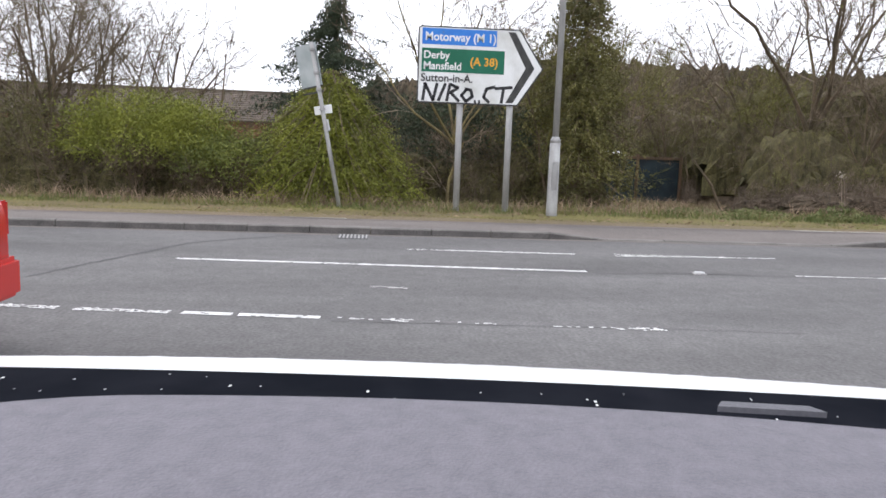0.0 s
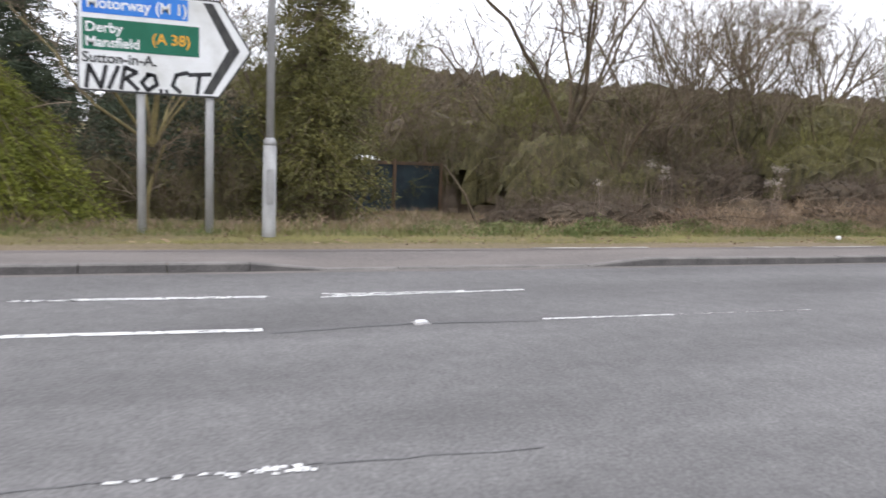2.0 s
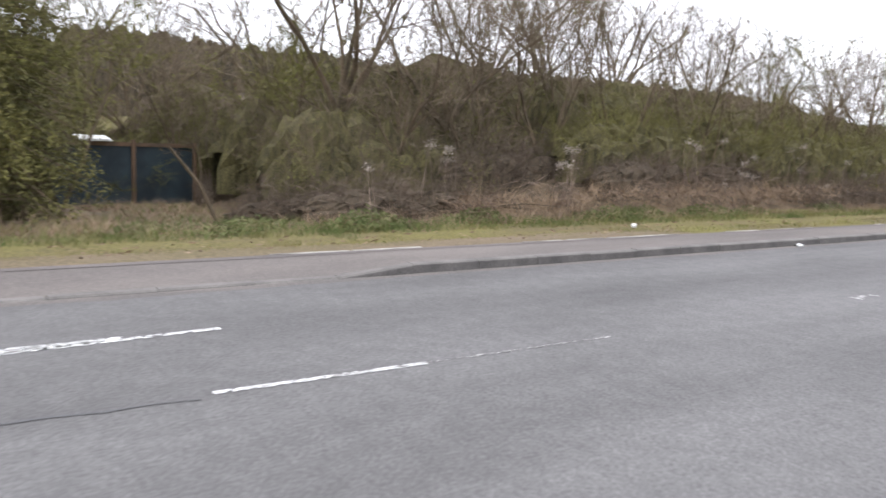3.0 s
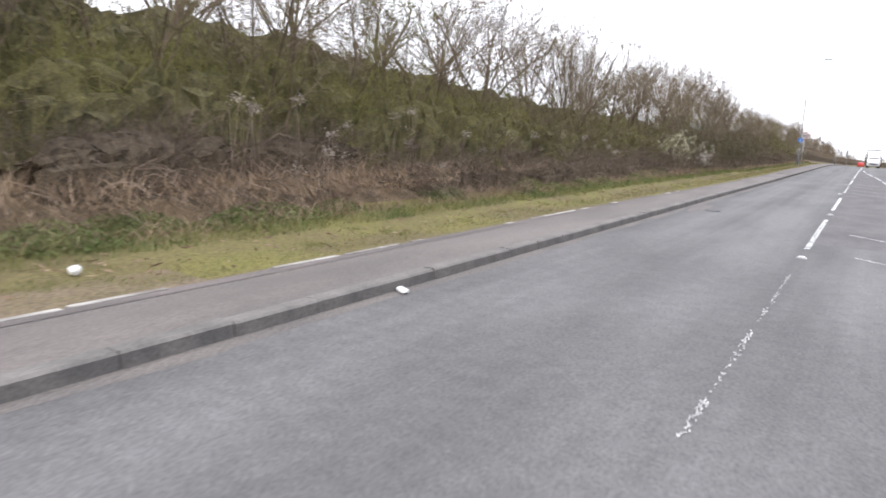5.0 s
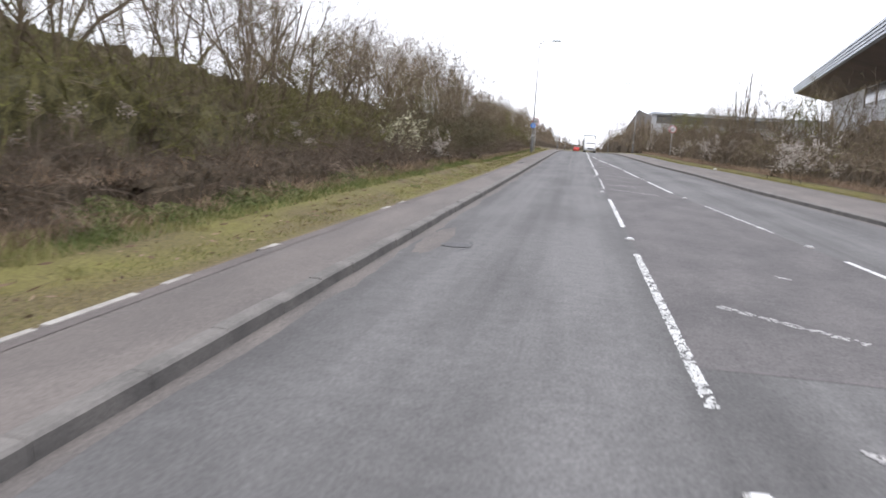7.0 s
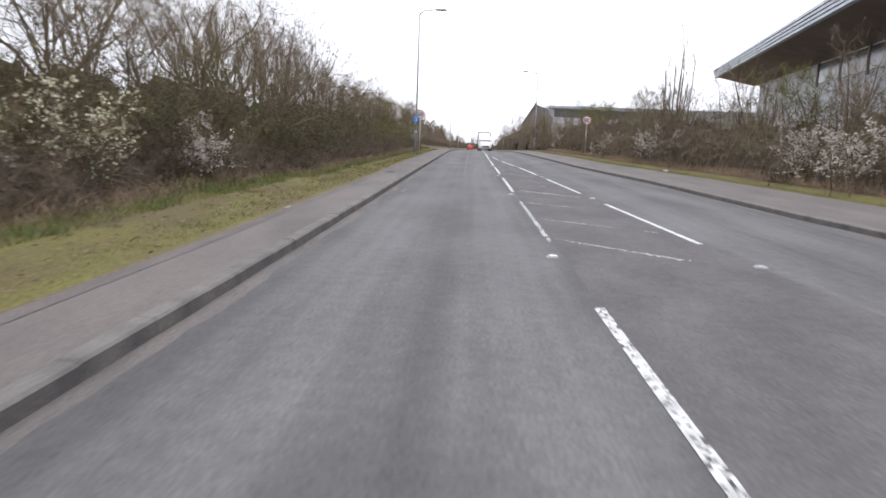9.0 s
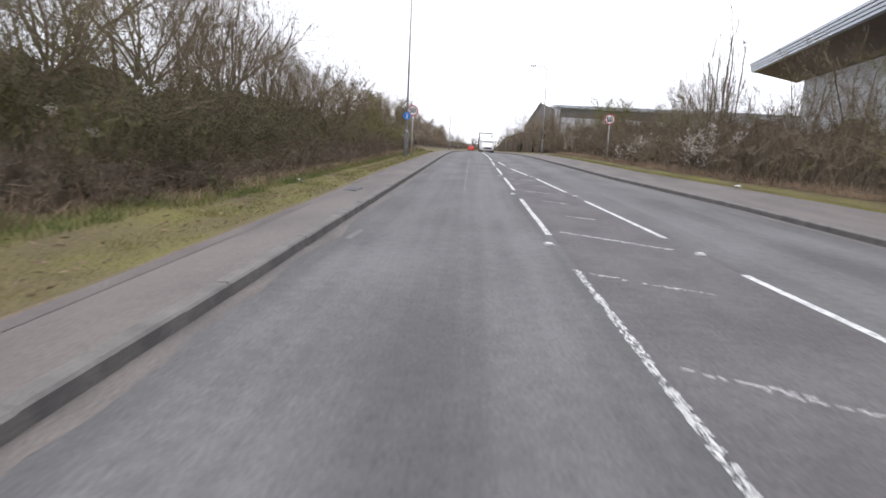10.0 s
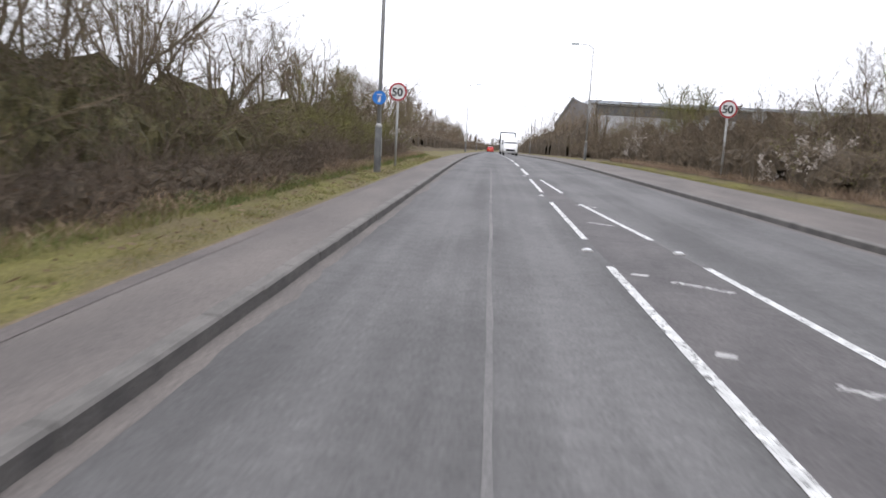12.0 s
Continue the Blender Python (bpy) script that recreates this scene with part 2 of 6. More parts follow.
TAILRED = material("red_lamp_lens", (0.4, 0.01, 0.01), (0.35, 0.01, 0.01), 8, 0.2, spec=0.6)
LENSCLEAR = material("clear_lamp_lens", (0.7, 0.7, 0.7), (0.6, 0.6, 0.6), 8, 0.15, spec=0.7)
PLATEYELLOW = material("yellow_plate", (0.75, 0.5, 0.03), (0.7, 0.46, 0.03), 8, 0.5)
DASHGREY = material("grained_dash_plastic", (0.148, 0.14, 0.158), (0.122, 0.117, 0.133), 45, 0.62, 0.4, 320, speckle=0.12)
BADGEGREY = material("vent_cover_plastic", (0.1, 0.1, 0.11), (0.08, 0.08, 0.09), 12, 0.6, 0.2, 200, speckle=0.1)
BLACKTRIM = material("black_trim", (0.004, 0.005, 0.008), (0.009, 0.01, 0.014), 9, 0.95, spec=0.02)


# ---- building helpers ----
def zroad(y):
    """Height of the carriageway: level at first, then falling gently away."""
    if y < 85:
        return 0.0
    if y < 125:
        return -0.017 / 80 * (y - 85) ** 2
    return -0.34 - 0.017 * (y - 125)


def bend(y):
    """Beyond the dip the road swings to the right."""
    return 0.0007 * max(0.0, min(y, 480.0) - 255) ** 2


def ramp(v, a, b):
    s = min(1.0, max(0.0, (v - a) / (b - a)))
    return s * s * (3 - 2 * s)


def along(v, table):
    """Straight interpolation in a small table of (key, value)."""
    return float(np.interp(v, [a for a, _ in table], [b for _, b in table]))


RIGHT_KERB = [(12, 24), (14, 16), (18, 11.8), (24, 9.7), (32, 8.9), (40, 8.6), (50, 7.95), (60, 7.7), (72, 6.95), (90, 6.5), (128, 6.2), (900, 6.2)]
RIGHT_BACK = [(12, 26), (14, 18), (18, 14), (24, 12), (32, 11.2), (44, 10.6), (62, 9.7), (75, 8.7), (90, 8.4), (128, 8.1), (900, 8.1)]
BANK = [(-300, -0.12), (13.0, -0.12), (16.0, 0.45), (18.5, 0.9), (21, 1.0), (34, 0.8), (48, 0.6), (900, 0.6)]


BACK = [(-400, -1.02), (30, -1.0), (37, -0.88), (44, -0.8), (58, -0.8), (66, -0.93), (900, -0.95)]


def back_l(y):
    """The line where the left pavement meets the verge."""
    return along(y, BACK)


def zleft(x, y):
    """Ground to the left of the carriageway: verge, then a bank under the thicket."""
    d = -x - 1.0
    z = 0.12 + 0.07 * ramp(d, 0, 1.5)
    b = along(y, BANK)
    z += b * (1.0 * ramp(d, 1.6, 4.6) + 1.3 * ramp(d, 4.4, 8.5))
    z += 8.0 * ramp(d, 45, 260)
    return z + zroad(y)


def zright(x, y):
    d = x - along(y, RIGHT_BACK)
    return 0.2 + 0.15 * ramp(d, 0.2, 1.2) + 0.7 * ramp(d, 1.2, 5) + zroad(y)


class Geo:
    """Gathers vertices and faces for one mesh."""

    def __init__(self):
        self.v, self.f = [], []

    def add(self, verts, faces):
        o = len(self.v)
        self.v += [tuple(p) for p in verts]
        self.f += [tuple(i + o for i in q) for q in faces]
        return self

    def box(self, x0, x1, y0, y1, z0, z1, m=None):
        vs = [Vector((x, y, z)) for z in (z0, z1) for y in (y0, y1) for x in (x0, x1)]
        if m is not None:
            vs = [m @ p for p in vs]
        return self.add(vs, [(0, 2, 3, 1), (4, 5, 7, 6), (0, 1, 5, 4), (1, 3, 7, 5), (3, 2, 6, 7), (2, 0, 4, 6)])

    def tube(self, pts, radii, sides=8, cap=True):
        pts = [Vector(p) for p in pts]
        rings = []
        for i, p in enumerate(pts):
            d = (pts[min(i + 1, len(pts) - 1)] - pts[max(i - 1, 0)]).normalized()
            a = d.orthogonal().normalized() if i == 0 else (side - d * side.dot(d)).normalized()
            side = a
            b = d.cross(a)
            rings.append([p + (a * math.cos(2 * math.pi * k / sides) + b * math.sin(2 * math.pi * k / sides)) * radii[i] for k in range(sides)])
        vs = [q for r in rings for q in r]
        fs = [(i * sides + k, i * sides + (k + 1) % sides, (i + 1) * sides + (k + 1) % sides, (i + 1) * sides + k) for i in range(len(pts) - 1) for k in range(sides)]
        if cap:
            fs += [tuple(range(sides))[::-1], tuple(range((len(pts) - 1) * sides, len(pts) * sides))]
        return self.add(vs, fs)

    def prism(self, outline, depth, m):
        """An outline in local x, y, thickened along local z from -depth to 0."""
        n = len(outline)
        vs = [m @ Vector((x, y, 0)) for x, y in outline] + [m @ Vector((x, y, -depth)) for x, y in outline]
        return self.add(vs, [tuple(range(n)), tuple(range(2 * n - 1, n - 1, -1))] + [(i, i + n, (i + 1) % n + n, (i + 1) % n) for i in range(n)])

    def mesh(self, name, mat, smooth=False):
        me = bpy.data.meshes.new(name)
        me.from_pydata(self.v, [], self.f)
        me.materials.append(mat)
        if smooth:
            me.polygons.foreach_set("use_smooth", [True] * len(me.polygons))
        me.update()
        return me


def part(name, geo, mat, parent=None, label="", smooth=False, bevel=0.0):
    me = geo if isinstance(geo, bpy.types.Mesh) else geo.mesh(name, mat, smooth)
    if bevel:
        bm = bmesh.new()
        bm.from_mesh(me)
        bmesh.ops.remove_doubles(bm, verts=bm.verts, dist=1e-5)
        bmesh.ops.recalc_face_normals(bm, faces=bm.faces)
        edges = [e for e in bm.edges if len(e.link_faces) == 2 and e.calc_face_angle(0) > 0.6]
        bmesh.ops.bevel(bm, geom=edges, offset=bevel, segments=2, affect="EDGES", clamp_overlap=True)
        bm.to_mesh(me)
        bm.free()
    ob = new(name, me)
    if parent:
        ob.parent = parent
    return tagged(ob, label)


def thing(name, m, label, category, group="", kind=""):
    ob = new(name)
    ob.matrix_world = m
    return tagged(ob, label, category, group, kind)


def glyph_mesh(text, size, mat, weight=0.018):
    cu = bpy.data.curves.new("lettering", "FONT")
    cu.body, cu.size, cu.extrude, cu.offset = text, size, 0.002, size * weight
    cu.resolution_u = 4
    tmp = new("tmp_text", cu)
    bpy.context.view_layer.update()
    me = bpy.data.meshes.new_from_object(tmp.evaluated_get(bpy.context.evaluated_depsgraph_get()))
    bpy.data.objects.remove(tmp)
    me.materials.clear()
    me.materials.append(mat)
    return me


def letters(text, size, mat, parent, m, name="lettering", spread=1.0, weight=0.018):
    """Words in the built-in font, one thin mesh for each character."""
    reach = lambda me: max(v.co.x for v in me.vertices)
    for k, ch in enumerate(text):
        if ch == " ":
            continue
        me = glyph_mesh(ch, size, mat, weight)
        start = reach(glyph_mesh(text[: k + 1], size, mat, weight)) - reach(me)
        ob = new(name, me)
        ob.parent = parent
        ob.matrix_local = m @ Matrix.Diagonal((spread, 1, 1, 1)) @ pose(start, 0, 0)


def disc(r, z, n=28):
    return [(r * math.cos(2 * math.pi * i / n), r * math.sin(2 * math.pi * i / n)) for i in range(n)]


def segments_mesh(name, segs, mat, sides=3):
    """Many thin tapered sticks as one mesh; segs: rows of start, end, radius, radius."""
    s = np.array(segs, dtype=float)
    p, q, r0, r1 = s[:, 0:3], s[:, 3:6], s[:, 6], s[:, 7]
    d = q - p
    d /= np.linalg.norm(d, axis=1)[:, None] + 1e-9
    ref = np.where(np.abs(d[:, 2:3]) > 0.8, np.array([[1.0, 0, 0]]), np.array([[0, 0, 1.0]]))
    a = np.cross(d, ref)
    a /= np.linalg.norm(a, axis=1)[:, None] + 1e-9
    b = np.cross(d, a)
    n = len(s)
    if sides == 2:
        t = np.arange(n)[:, None] * 2.4
        w = a * np.cos(t) + b * np.sin(t)
        vs = np.stack([p - w * r0[:, None], p + w * r0[:, None], q + w * r1[:, None], q - w * r1[:, None]], axis=1)
        return raw_mesh(name, vs.reshape(-1, 3), (np.arange(n) * 4)[:, None] + np.arange(4)[None, :], mat)
    vs = np.zeros((n, 2 * sides, 3))
    for k in range(sides):
        w = a * math.cos(2 * math.pi * k / sides) + b * math.sin(2 * math.pi * k / sides)
        vs[:, k], vs[:, sides + k] = p + w * r0[:, None], q + w * r1[:, None]
    base = (np.arange(n) * 2 * sides)[:, None]
    fs = np.concatenate([base + np.array([[k, (k + 1) % sides, sides + (k + 1) % sides, sides + k]]) for k in range(sides)])
    return raw_mesh(name, vs.reshape(-1, 3), fs, mat)


def raw_mesh(name, vs, fs, mat):
    me = bpy.data.meshes.new(name)
    me.from_pydata(np.asarray(vs).tolist(), [], np.asarray(fs).tolist())
    me.materials.append(mat)
    me.update()
    return me


def spray_mesh(name, segs, count, short, long, width, mat, rng, stray=0.55, lift=0.1):
    """Fine twigs as slender spikes that leave the given sticks."""
    k = rng.integers(0, len(segs), count)
    u = rng.random((count, 1))
    p = segs[k, 0:3] * (1 - u) + segs[k, 3:6] * u
    d = segs[k, 3:6] - segs[k, 0:3]
    d = d / (np.linalg.norm(d, axis=1)[:, None] + 1e-9) + rng.normal(0, stray, (count, 3)) + np.array([[0, 0, lift]])
    d /= np.linalg.norm(d, axis=1)[:, None] + 1e-9
    w = np.cross(d, rng.normal(size=(count, 3)))
    w *= width * rng.uniform(0.6, 1.4, (count, 1)) / (np.linalg.norm(w, axis=1)[:, None] + 1e-9)
    n = short + (long - short) * rng.random((count, 1)) ** 1.5
    vs = np.stack([p - w / 2, p + w / 2, p + d * n], axis=1).reshape(-1, 3)
    return raw_mesh(name, vs, (np.arange(count) * 3)[:, None] + np.arange(3)[None, :], mat)


def leaves_mesh(name, centres, size, mat, rng, flat=0.0, long=1.6, tri=False):
    """Small leaves of three or four corners, turned every way, round the given centres."""
    c = np.asarray(centres, dtype=float)
    n = len(c)
    u = rng.normal(size=(n, 3))
    u[:, 2] *= 1 - flat
    u /= np.linalg.norm(u, axis=1)[:, None]
    w = np.cross(u, rng.normal(size=(n, 3)))
    w /= np.linalg.norm(w, axis=1)[:, None] + 1e-9
    s = (size * rng.uniform(0.6, 1.4, n))[:, None]
    if tri:
        vs = np.stack([c - u * s * long / 2 - w * s / 2, c - u * s * long / 2 + w * s / 2, c + u * s * long * 0.7], axis=1).reshape(-1, 3)
        return raw_mesh(name, vs, (np.arange(n) * 3)[:, None] + np.arange(3)[None, :], mat)
    vs = np.stack([c - u * s * long / 2, c + w * s / 2, c + u * s * long / 2, c - w * s / 2], axis=1).reshape(-1, 3)
    return raw_mesh(name, vs, (np.arange(n) * 4)[:, None] + np.arange(4)[None, :], mat)


def grow(segs, p, d, length, r, level, rng, spec):
    """A limb that wanders, tapers and throws side branches, level by level."""
    n, kids, wob, lift, ratio, spread = spec[level]
    p, d = np.array(p, float), np.array(d, float)
    for i in range(n):
        d = d + rng.normal(0, wob, 3) + np.array([0, 0, lift])
        d /= np.linalg.norm(d)
        q = p + d * length / n
        r2 = max(r * (1 - 0.72 / n), 0.003)
        segs.append((level, *p, *q, r, r2))
        p, r = q, r2
        if level + 1 < len(spec) and (i + 1) / n > (0.3 if level == 0 else 0.12):
            for _ in range(rng.poisson(kids) if level else int(kids)):
                e = rng.normal(size=3)
                e -= d * e.dot(d)
                e /= np.linalg.norm(e)
                a = spread * rng.uniform(0.6, 1.3)
                grow(segs, p, d * math.cos(a) + e * math.sin(a), length * ratio * rng.uniform(0.6, 1.25) * (1 - 0.4 * i / n), r * (0.48 if level == 0 else 0.56), level + 1, rng, spec)


def bend_limits(segs, fine):
    s = np.array(segs)
    return s[s[:, 0] < fine][:, 1:], s[s[:, 0] >= fine][:, 1:]


# ---- ground, carriageway, pavements ----
def strip(name, columns, ys, zfun, mat, label="", lift=0.0):
    """A sheet whose columns are functions of y."""
    g = Geo()
    n = len(columns)
    for y in ys:
        for c in columns:
            x = c(y)
            g.v.append((x + bend(y), y, zfun(x, y) + lift))
    for j in range(len(ys) - 1):
        for i in range(n - 1):
            a = j * n + i
            g.f.append((a, a + 1, a + n + 1, a + n))
    return tagged(new(name, g.mesh(name, mat, True)), label, kind="structure")


def const(v):
    return lambda y: v


YS = [-400, -200, -100, -60, -40] + list(np.arange(-30, 131, 1.0)) + list(range(135, 260, 5)) + list(range(260, 520, 10)) + list(range(540, 900, 40)) + [1500]
YS = [float(y) for y in YS]
kerb_r = lambda y: along(y, RIGHT_KERB)
back_r = lambda y: along(y, RIGHT_BACK)


def zground(x, y):
    if x < back_l(y) + 0.05:
        rough = 0.03 * noise.noise((x * 1.7, y * 1.1, 3.0)) * ramp(-x, 1.0, 1.8)
        return zleft(x, y) + rough - 0.006
    if x > back_r(y) - 0.01 and y > 12:
        return zright(x, y) - 0.006
    return zroad(y) - 0.05


left_cols = [const(v) for v in (-900, -300, -160, -90, -50, -30, -22, -16, -13, -11, -9.5, -8.5, -7.5, -6.5, -5.8, -5.1, -4.5, -4, -3.5, -3.1, -2.8, -2.5, -2.2, -1.9, -1.6, -1.3)] + [lambda y: back_l(y) - 0.08, lambda y: back_l(y) + 0.03]
mid_cols = [lambda y: back_l(y) + 0.12, const(4.0), lambda y: back_r(y) - 0.06]
right_cols = [(lambda o: (lambda y: back_r(y) + o))(o) for o in (0, 0.4, 0.8, 1.4, 2, 3, 4.5, 7, 12, 25, 60, 150, 400, 900)]
ground = strip("ground", left_cols + mid_cols + right_cols, YS, zground, TURF, "grass verges and leaf-littered banks beside the road")
ground.data.materials.append(SOIL)
ground.data.materials.append(DRYBANK)
ground.data.materials.append(VERGEMUD)
for poly in ground.data.polygons:
    c = poly.center
    edge = -3.0 - 0.5 * noise.noise((0.0, c.y * 0.35, 7.0)) + (0.5 if 55 < c.y < 100 else 0.0)
    if c.x < edge or c.x > back_r(c.y) + 0.8:
        poly.material_index = 2 if -5.2 < c.x < 0 and 13 < c.y < 62 else 0 if c.x < -14 or c.x > back_r(c.y) + 14 else 1
    elif (-1.55 - 0.2 * noise.noise((0.0, c.y * 0.5, 2.0)) if c.y < 18 else back_l(c.y) - 0.1) < c.x < 0:
        poly.material_index = 3

flat = lambda x, y: zroad(y)
road = strip("road", [const(-0.02), const(1.4), const(3.0), const(4.5), kerb_r], [y for y in YS if y >= 12], flat, ASPHALT, "worn grey asphalt two-lane carriageway")
road_near = strip("road", [const(-0.02), const(1.4), const(3.0), const(5.0), const(8.6)], [y for y in YS if y <= 12], flat, ASPHALT, "worn grey asphalt carriageway past the side road")
side_road = strip("side_road", [const(8.6), const(14), const(24), const(60), const(120)], [-3.0, 0.0, 4.0, 8.0, 12.0], flat, ASPHALT, "worn grey asphalt mouth of the side road")


def drop(y):
    """1 where the left kerb is dropped for a crossing, 0 where it stands full height."""
    return ramp(y, 6.2, 7.1) * (1 - ramp(y, 11.2, 12.0))


kerb_shift = lambda y: 0.045 * ramp(y, 34, 46)
hk = lambda y: 0.105 - 0.085 * drop(y)
pave_ys = sorted(set(YS + [6.2, 6.5, 6.8, 7.1, 11.2, 11.5, 11.8]))
pavement_left = strip("pavement", [back_l, lambda y: back_l(y) + 0.12, const(-0.5), lambda y: kerb_shift(y) - 0.12], pave_ys, lambda x, y: zroad(y) + hk(y) + (0.13 - hk(y)) * ramp(-x, 0.12, 1.0), PAVING, "narrow grey asphalt pavement along the kerb")
back_strip = strip("pavement_back", [lambda y: back_l(y) + 0.0, lambda y: back_l(y) + 0.14], pave_ys, lambda x, y: zroad(y) + hk(y) + (0.13 - hk(y)) * ramp(-x, 0.12, 1.0) + 0.004, BACKSTRIP, "darker worn strip along the back of the pavement")
pavement_right = strip("pavement", [lambda y: kerb_r(y) + 0.12, lambda y: kerb_r(y) * 0.5 + back_r(y) * 0.5, lambda y: back_r(y) + 0.02], [y for y in YS if y >= 12], lambda x, y: zroad(y) + 0.1 + 0.1 * ramp(x - kerb_r(y), 0.1, 2.2), PAVING, "wide grey asphalt pavement beside the hedge")


# silt along the gutter
gutter = Geo()
gs = list(np.arange(-20, 130, 0.25))
for yy in gs:
    w = 0.15 + 0.1 * noise.noise((0.0, yy * 0.5, 9.0)) + 0.05 * noise.noise((0.0, yy * 2.3, 2.0))
    gutter.v += [(0.0 + kerb_shift(yy), yy, zroad(yy) + 0.004), (w + kerb_shift(yy), yy, zroad(yy) + 0.001)]
gutter.f = [(2 * i, 2 * i + 1, 2 * i + 3, 2 * i + 2) for i in range(len(gs) - 1)]
tagged(new("gutter", gutter.mesh("gutter", SILT)), "brown silt lying along the gutter", kind="structure")


gutter_right = Geo()
gs = list(np.arange(20, 128, 0.5))
for yy in gs:
    w = 0.16 + 0.07 * noise.noise((0.0, yy * 0.4, 5.0)) + 0.04 * noise.noise((0.0, yy * 1.9, 8.0))
    gutter_right.v += [(kerb_r(yy) - w, yy, zroad(yy) + 0.002), (kerb_r(yy) + 0.01, yy, zroad(yy) + 0.005)]
gutter_right.f = [(2 * i, 2 * i + 1, 2 * i + 3, 2 * i + 2) for i in range(len(gs) - 1)]
tagged(new("gutter", gutter_right.mesh("gutter", SILT)), "pale tan silt lying along the far gutter", kind="structure")


# ---- road markings: thermoplastic broken up by wear ----
def marking(x0, y0, x1, y1, width, wear, rng, mat=PAINT, label="white painted road line, partly worn"):
    g = Geo()
    a, b = Vector((x0, y0, 0)), Vector((x1, y1, 0))
    length = (b - a).length
    n = max(2, int(length / 0.035))
    d = (b - a) / n
    s = Vector((-d.y, d.x, 0)).normalized() * width / 4
    for i in range(n):
        patch = noise.noise((x0 * 3 + i * 0.07, y0, 1.0)) * 0.5 + 0.5
        for k in range(4):
            if rng.random() < wear * (0.35 + 1.3 * patch) * (1.15 if k in (0, 3) else 0.8):
                continue
            p = a + d * i + s * (k - 2)
            q = [p, p + d, p + d + s, p + s]
            j = [Vector((rng.uniform(-0.004, 0.004), rng.uniform(-0.004, 0.004), 0)) * (2 if wear > 0.2 else 0.6) for _ in q]
            g.add([(v.x + w.x, v.y + w.y, zroad(v.y) + 0.005) for v, w in zip(q, j)], [(0, 1, 2, 3)])
    if g.f:
        return tagged(new("road_marking", g.mesh("road_marking", mat)), label, kind="structure")


lines = random.Random(11)
# dashes beside the lane
for a, b, w in ((26.2, 32.1, 0.22), (35.2, 41.4, 0.15), (45.2, 51.25, 0.5), (54.1, 60.3, 0.18), (63.1, 69.2, 0.1), (71.4, 77.3, 0.06), (80.2, 86.2, 0.06)):
    marking(2.96, a, 2.96, b, 0.085 if w < 0.3 else 0.07, w, lines)
marking(2.96, 17.3, 2.96, 23.4, 0.05, 0.86, lines, OLDPAINT)
# the other edge of the hatched wedge, closing in
edge2 = [(27, 6.2), (33.2, 5.85), (45.7, 4.95), (54.3, 4.63), (60.5, 4.4), (69.5, 4.05), (77.2, 3.55), (86, 3.3), (130, 3.25)]
strip("hatched_wedge", [const(2.99), lambda y: along(y, edge2) - 0.02], [float(v) for v in np.arange(27, 87, 1.0)], flat, WEDGE, "older brown asphalt between the two broken lines", 0.002)
seam = Geo()
gs = list(np.arange(61, 92, 0.3))
for yy in gs:
    c, w = 1.7 + 0.02 * noise.noise((0.0, yy * 0.3, 1.0)), 0.022 + 0.014 * noise.noise((0.0, yy * 1.3, 6.0))
    seam.v += [(c - w, yy, zroad(yy) + 0.003), (c + w, yy, zroad(yy) + 0.003)]
seam.f = [(2 * i, 2 * i + 1, 2 * i + 3, 2 * i + 2) for i in range(len(gs) - 1)]
tagged(new("road_seam", seam.mesh("road_seam", PALESEAM)), "pale worn joint along the middle of the lane", kind="structure")
for a, b, w in ((28.0, 33.1, 0.1), (36.2, 41.4, 0.55), (45.6, 51.5, 0.04), (54.4, 60.6, 0.04), (63.3, 69.5, 0.04), (71.7, 77.2, 0.04), (80.3, 86.2, 0.06)):
    marking(along(a, edge2), a, along(b, edge2), b, 0.09, w, lines)
for k in range(18):
    marking(3.02, 89.2 + 9 * k, 3.02, 95.2 + 9 * k, 0.13, 0.1, lines)
# worn hatching between them
for x0, y0, x1, y1, w in ((3.6, 25.8, 4.7, 24.7, 0.5), (3.48, 29.13, 4.46, 28.16, 0.45), (4.43, 31.31, 4.61, 31.04, 0.7), (3.07, 45.47, 4.39, 44.04, 0.6), (3.07, 47.97, 4.68, 46.73, 0.86), (3.06, 51.09, 4.05, 50.29, 0.7),
                          (3.15, 54.51, 4.43, 53.17, 0.45), (3.49, 56.93, 3.97, 56.54, 0.5), (3.39, 60.06, 3.89, 59.52, 0.65), (3.22, 63.03, 4.12, 62.17, 0.55), (3.65, 65.42, 4.0, 65.14, 0.45),
                          (3.45, 68.5, 3.91, 68.11, 0.3), (3.12, 68.82, 3.27, 68.75, 0.05), (3.3, 73.6, 3.62, 73.3, 0.3), (3.45, 76.92, 3.79, 76.54, 0.2), (3.13, 65.94, 3.25, 65.9, 0.0)):
    marking(x0, y0, x1, y1, 0.12, w, lines, OLDPAINT, "faded diagonal hatching on the carriageway")
# lines at the junction
marking(2.68, 1.27, 2.97, 5.97, 0.1, 0.05, lines)
marking(2.98, 8.49, 3.02, 9.9, 0.055, 0.2, lines)
marking(3.0, 9.2, 3.05, 11.6, 0.03, 0.72, lines, OLDPAINT)
marking(1.5, 3.93, 1.52, 4.5, 0.08, 0.6, lines)
marking(1.5, 4.45, 1.58, 6.2, 0.1, 0.22, lines)
marking(1.67, 6.7, 1.545, 9.0, 0.07, 0.18, lines)
marking(1.5, 6.75, 1.54, 8.1, 0.06, 0.4, lines)
marking(1.59, 6.8, 1.55, 8.3, 0.11, 0.5, lines)
marking(5.2, 0.3, 5.3, 1.0, 0.1, 0.4, lines)
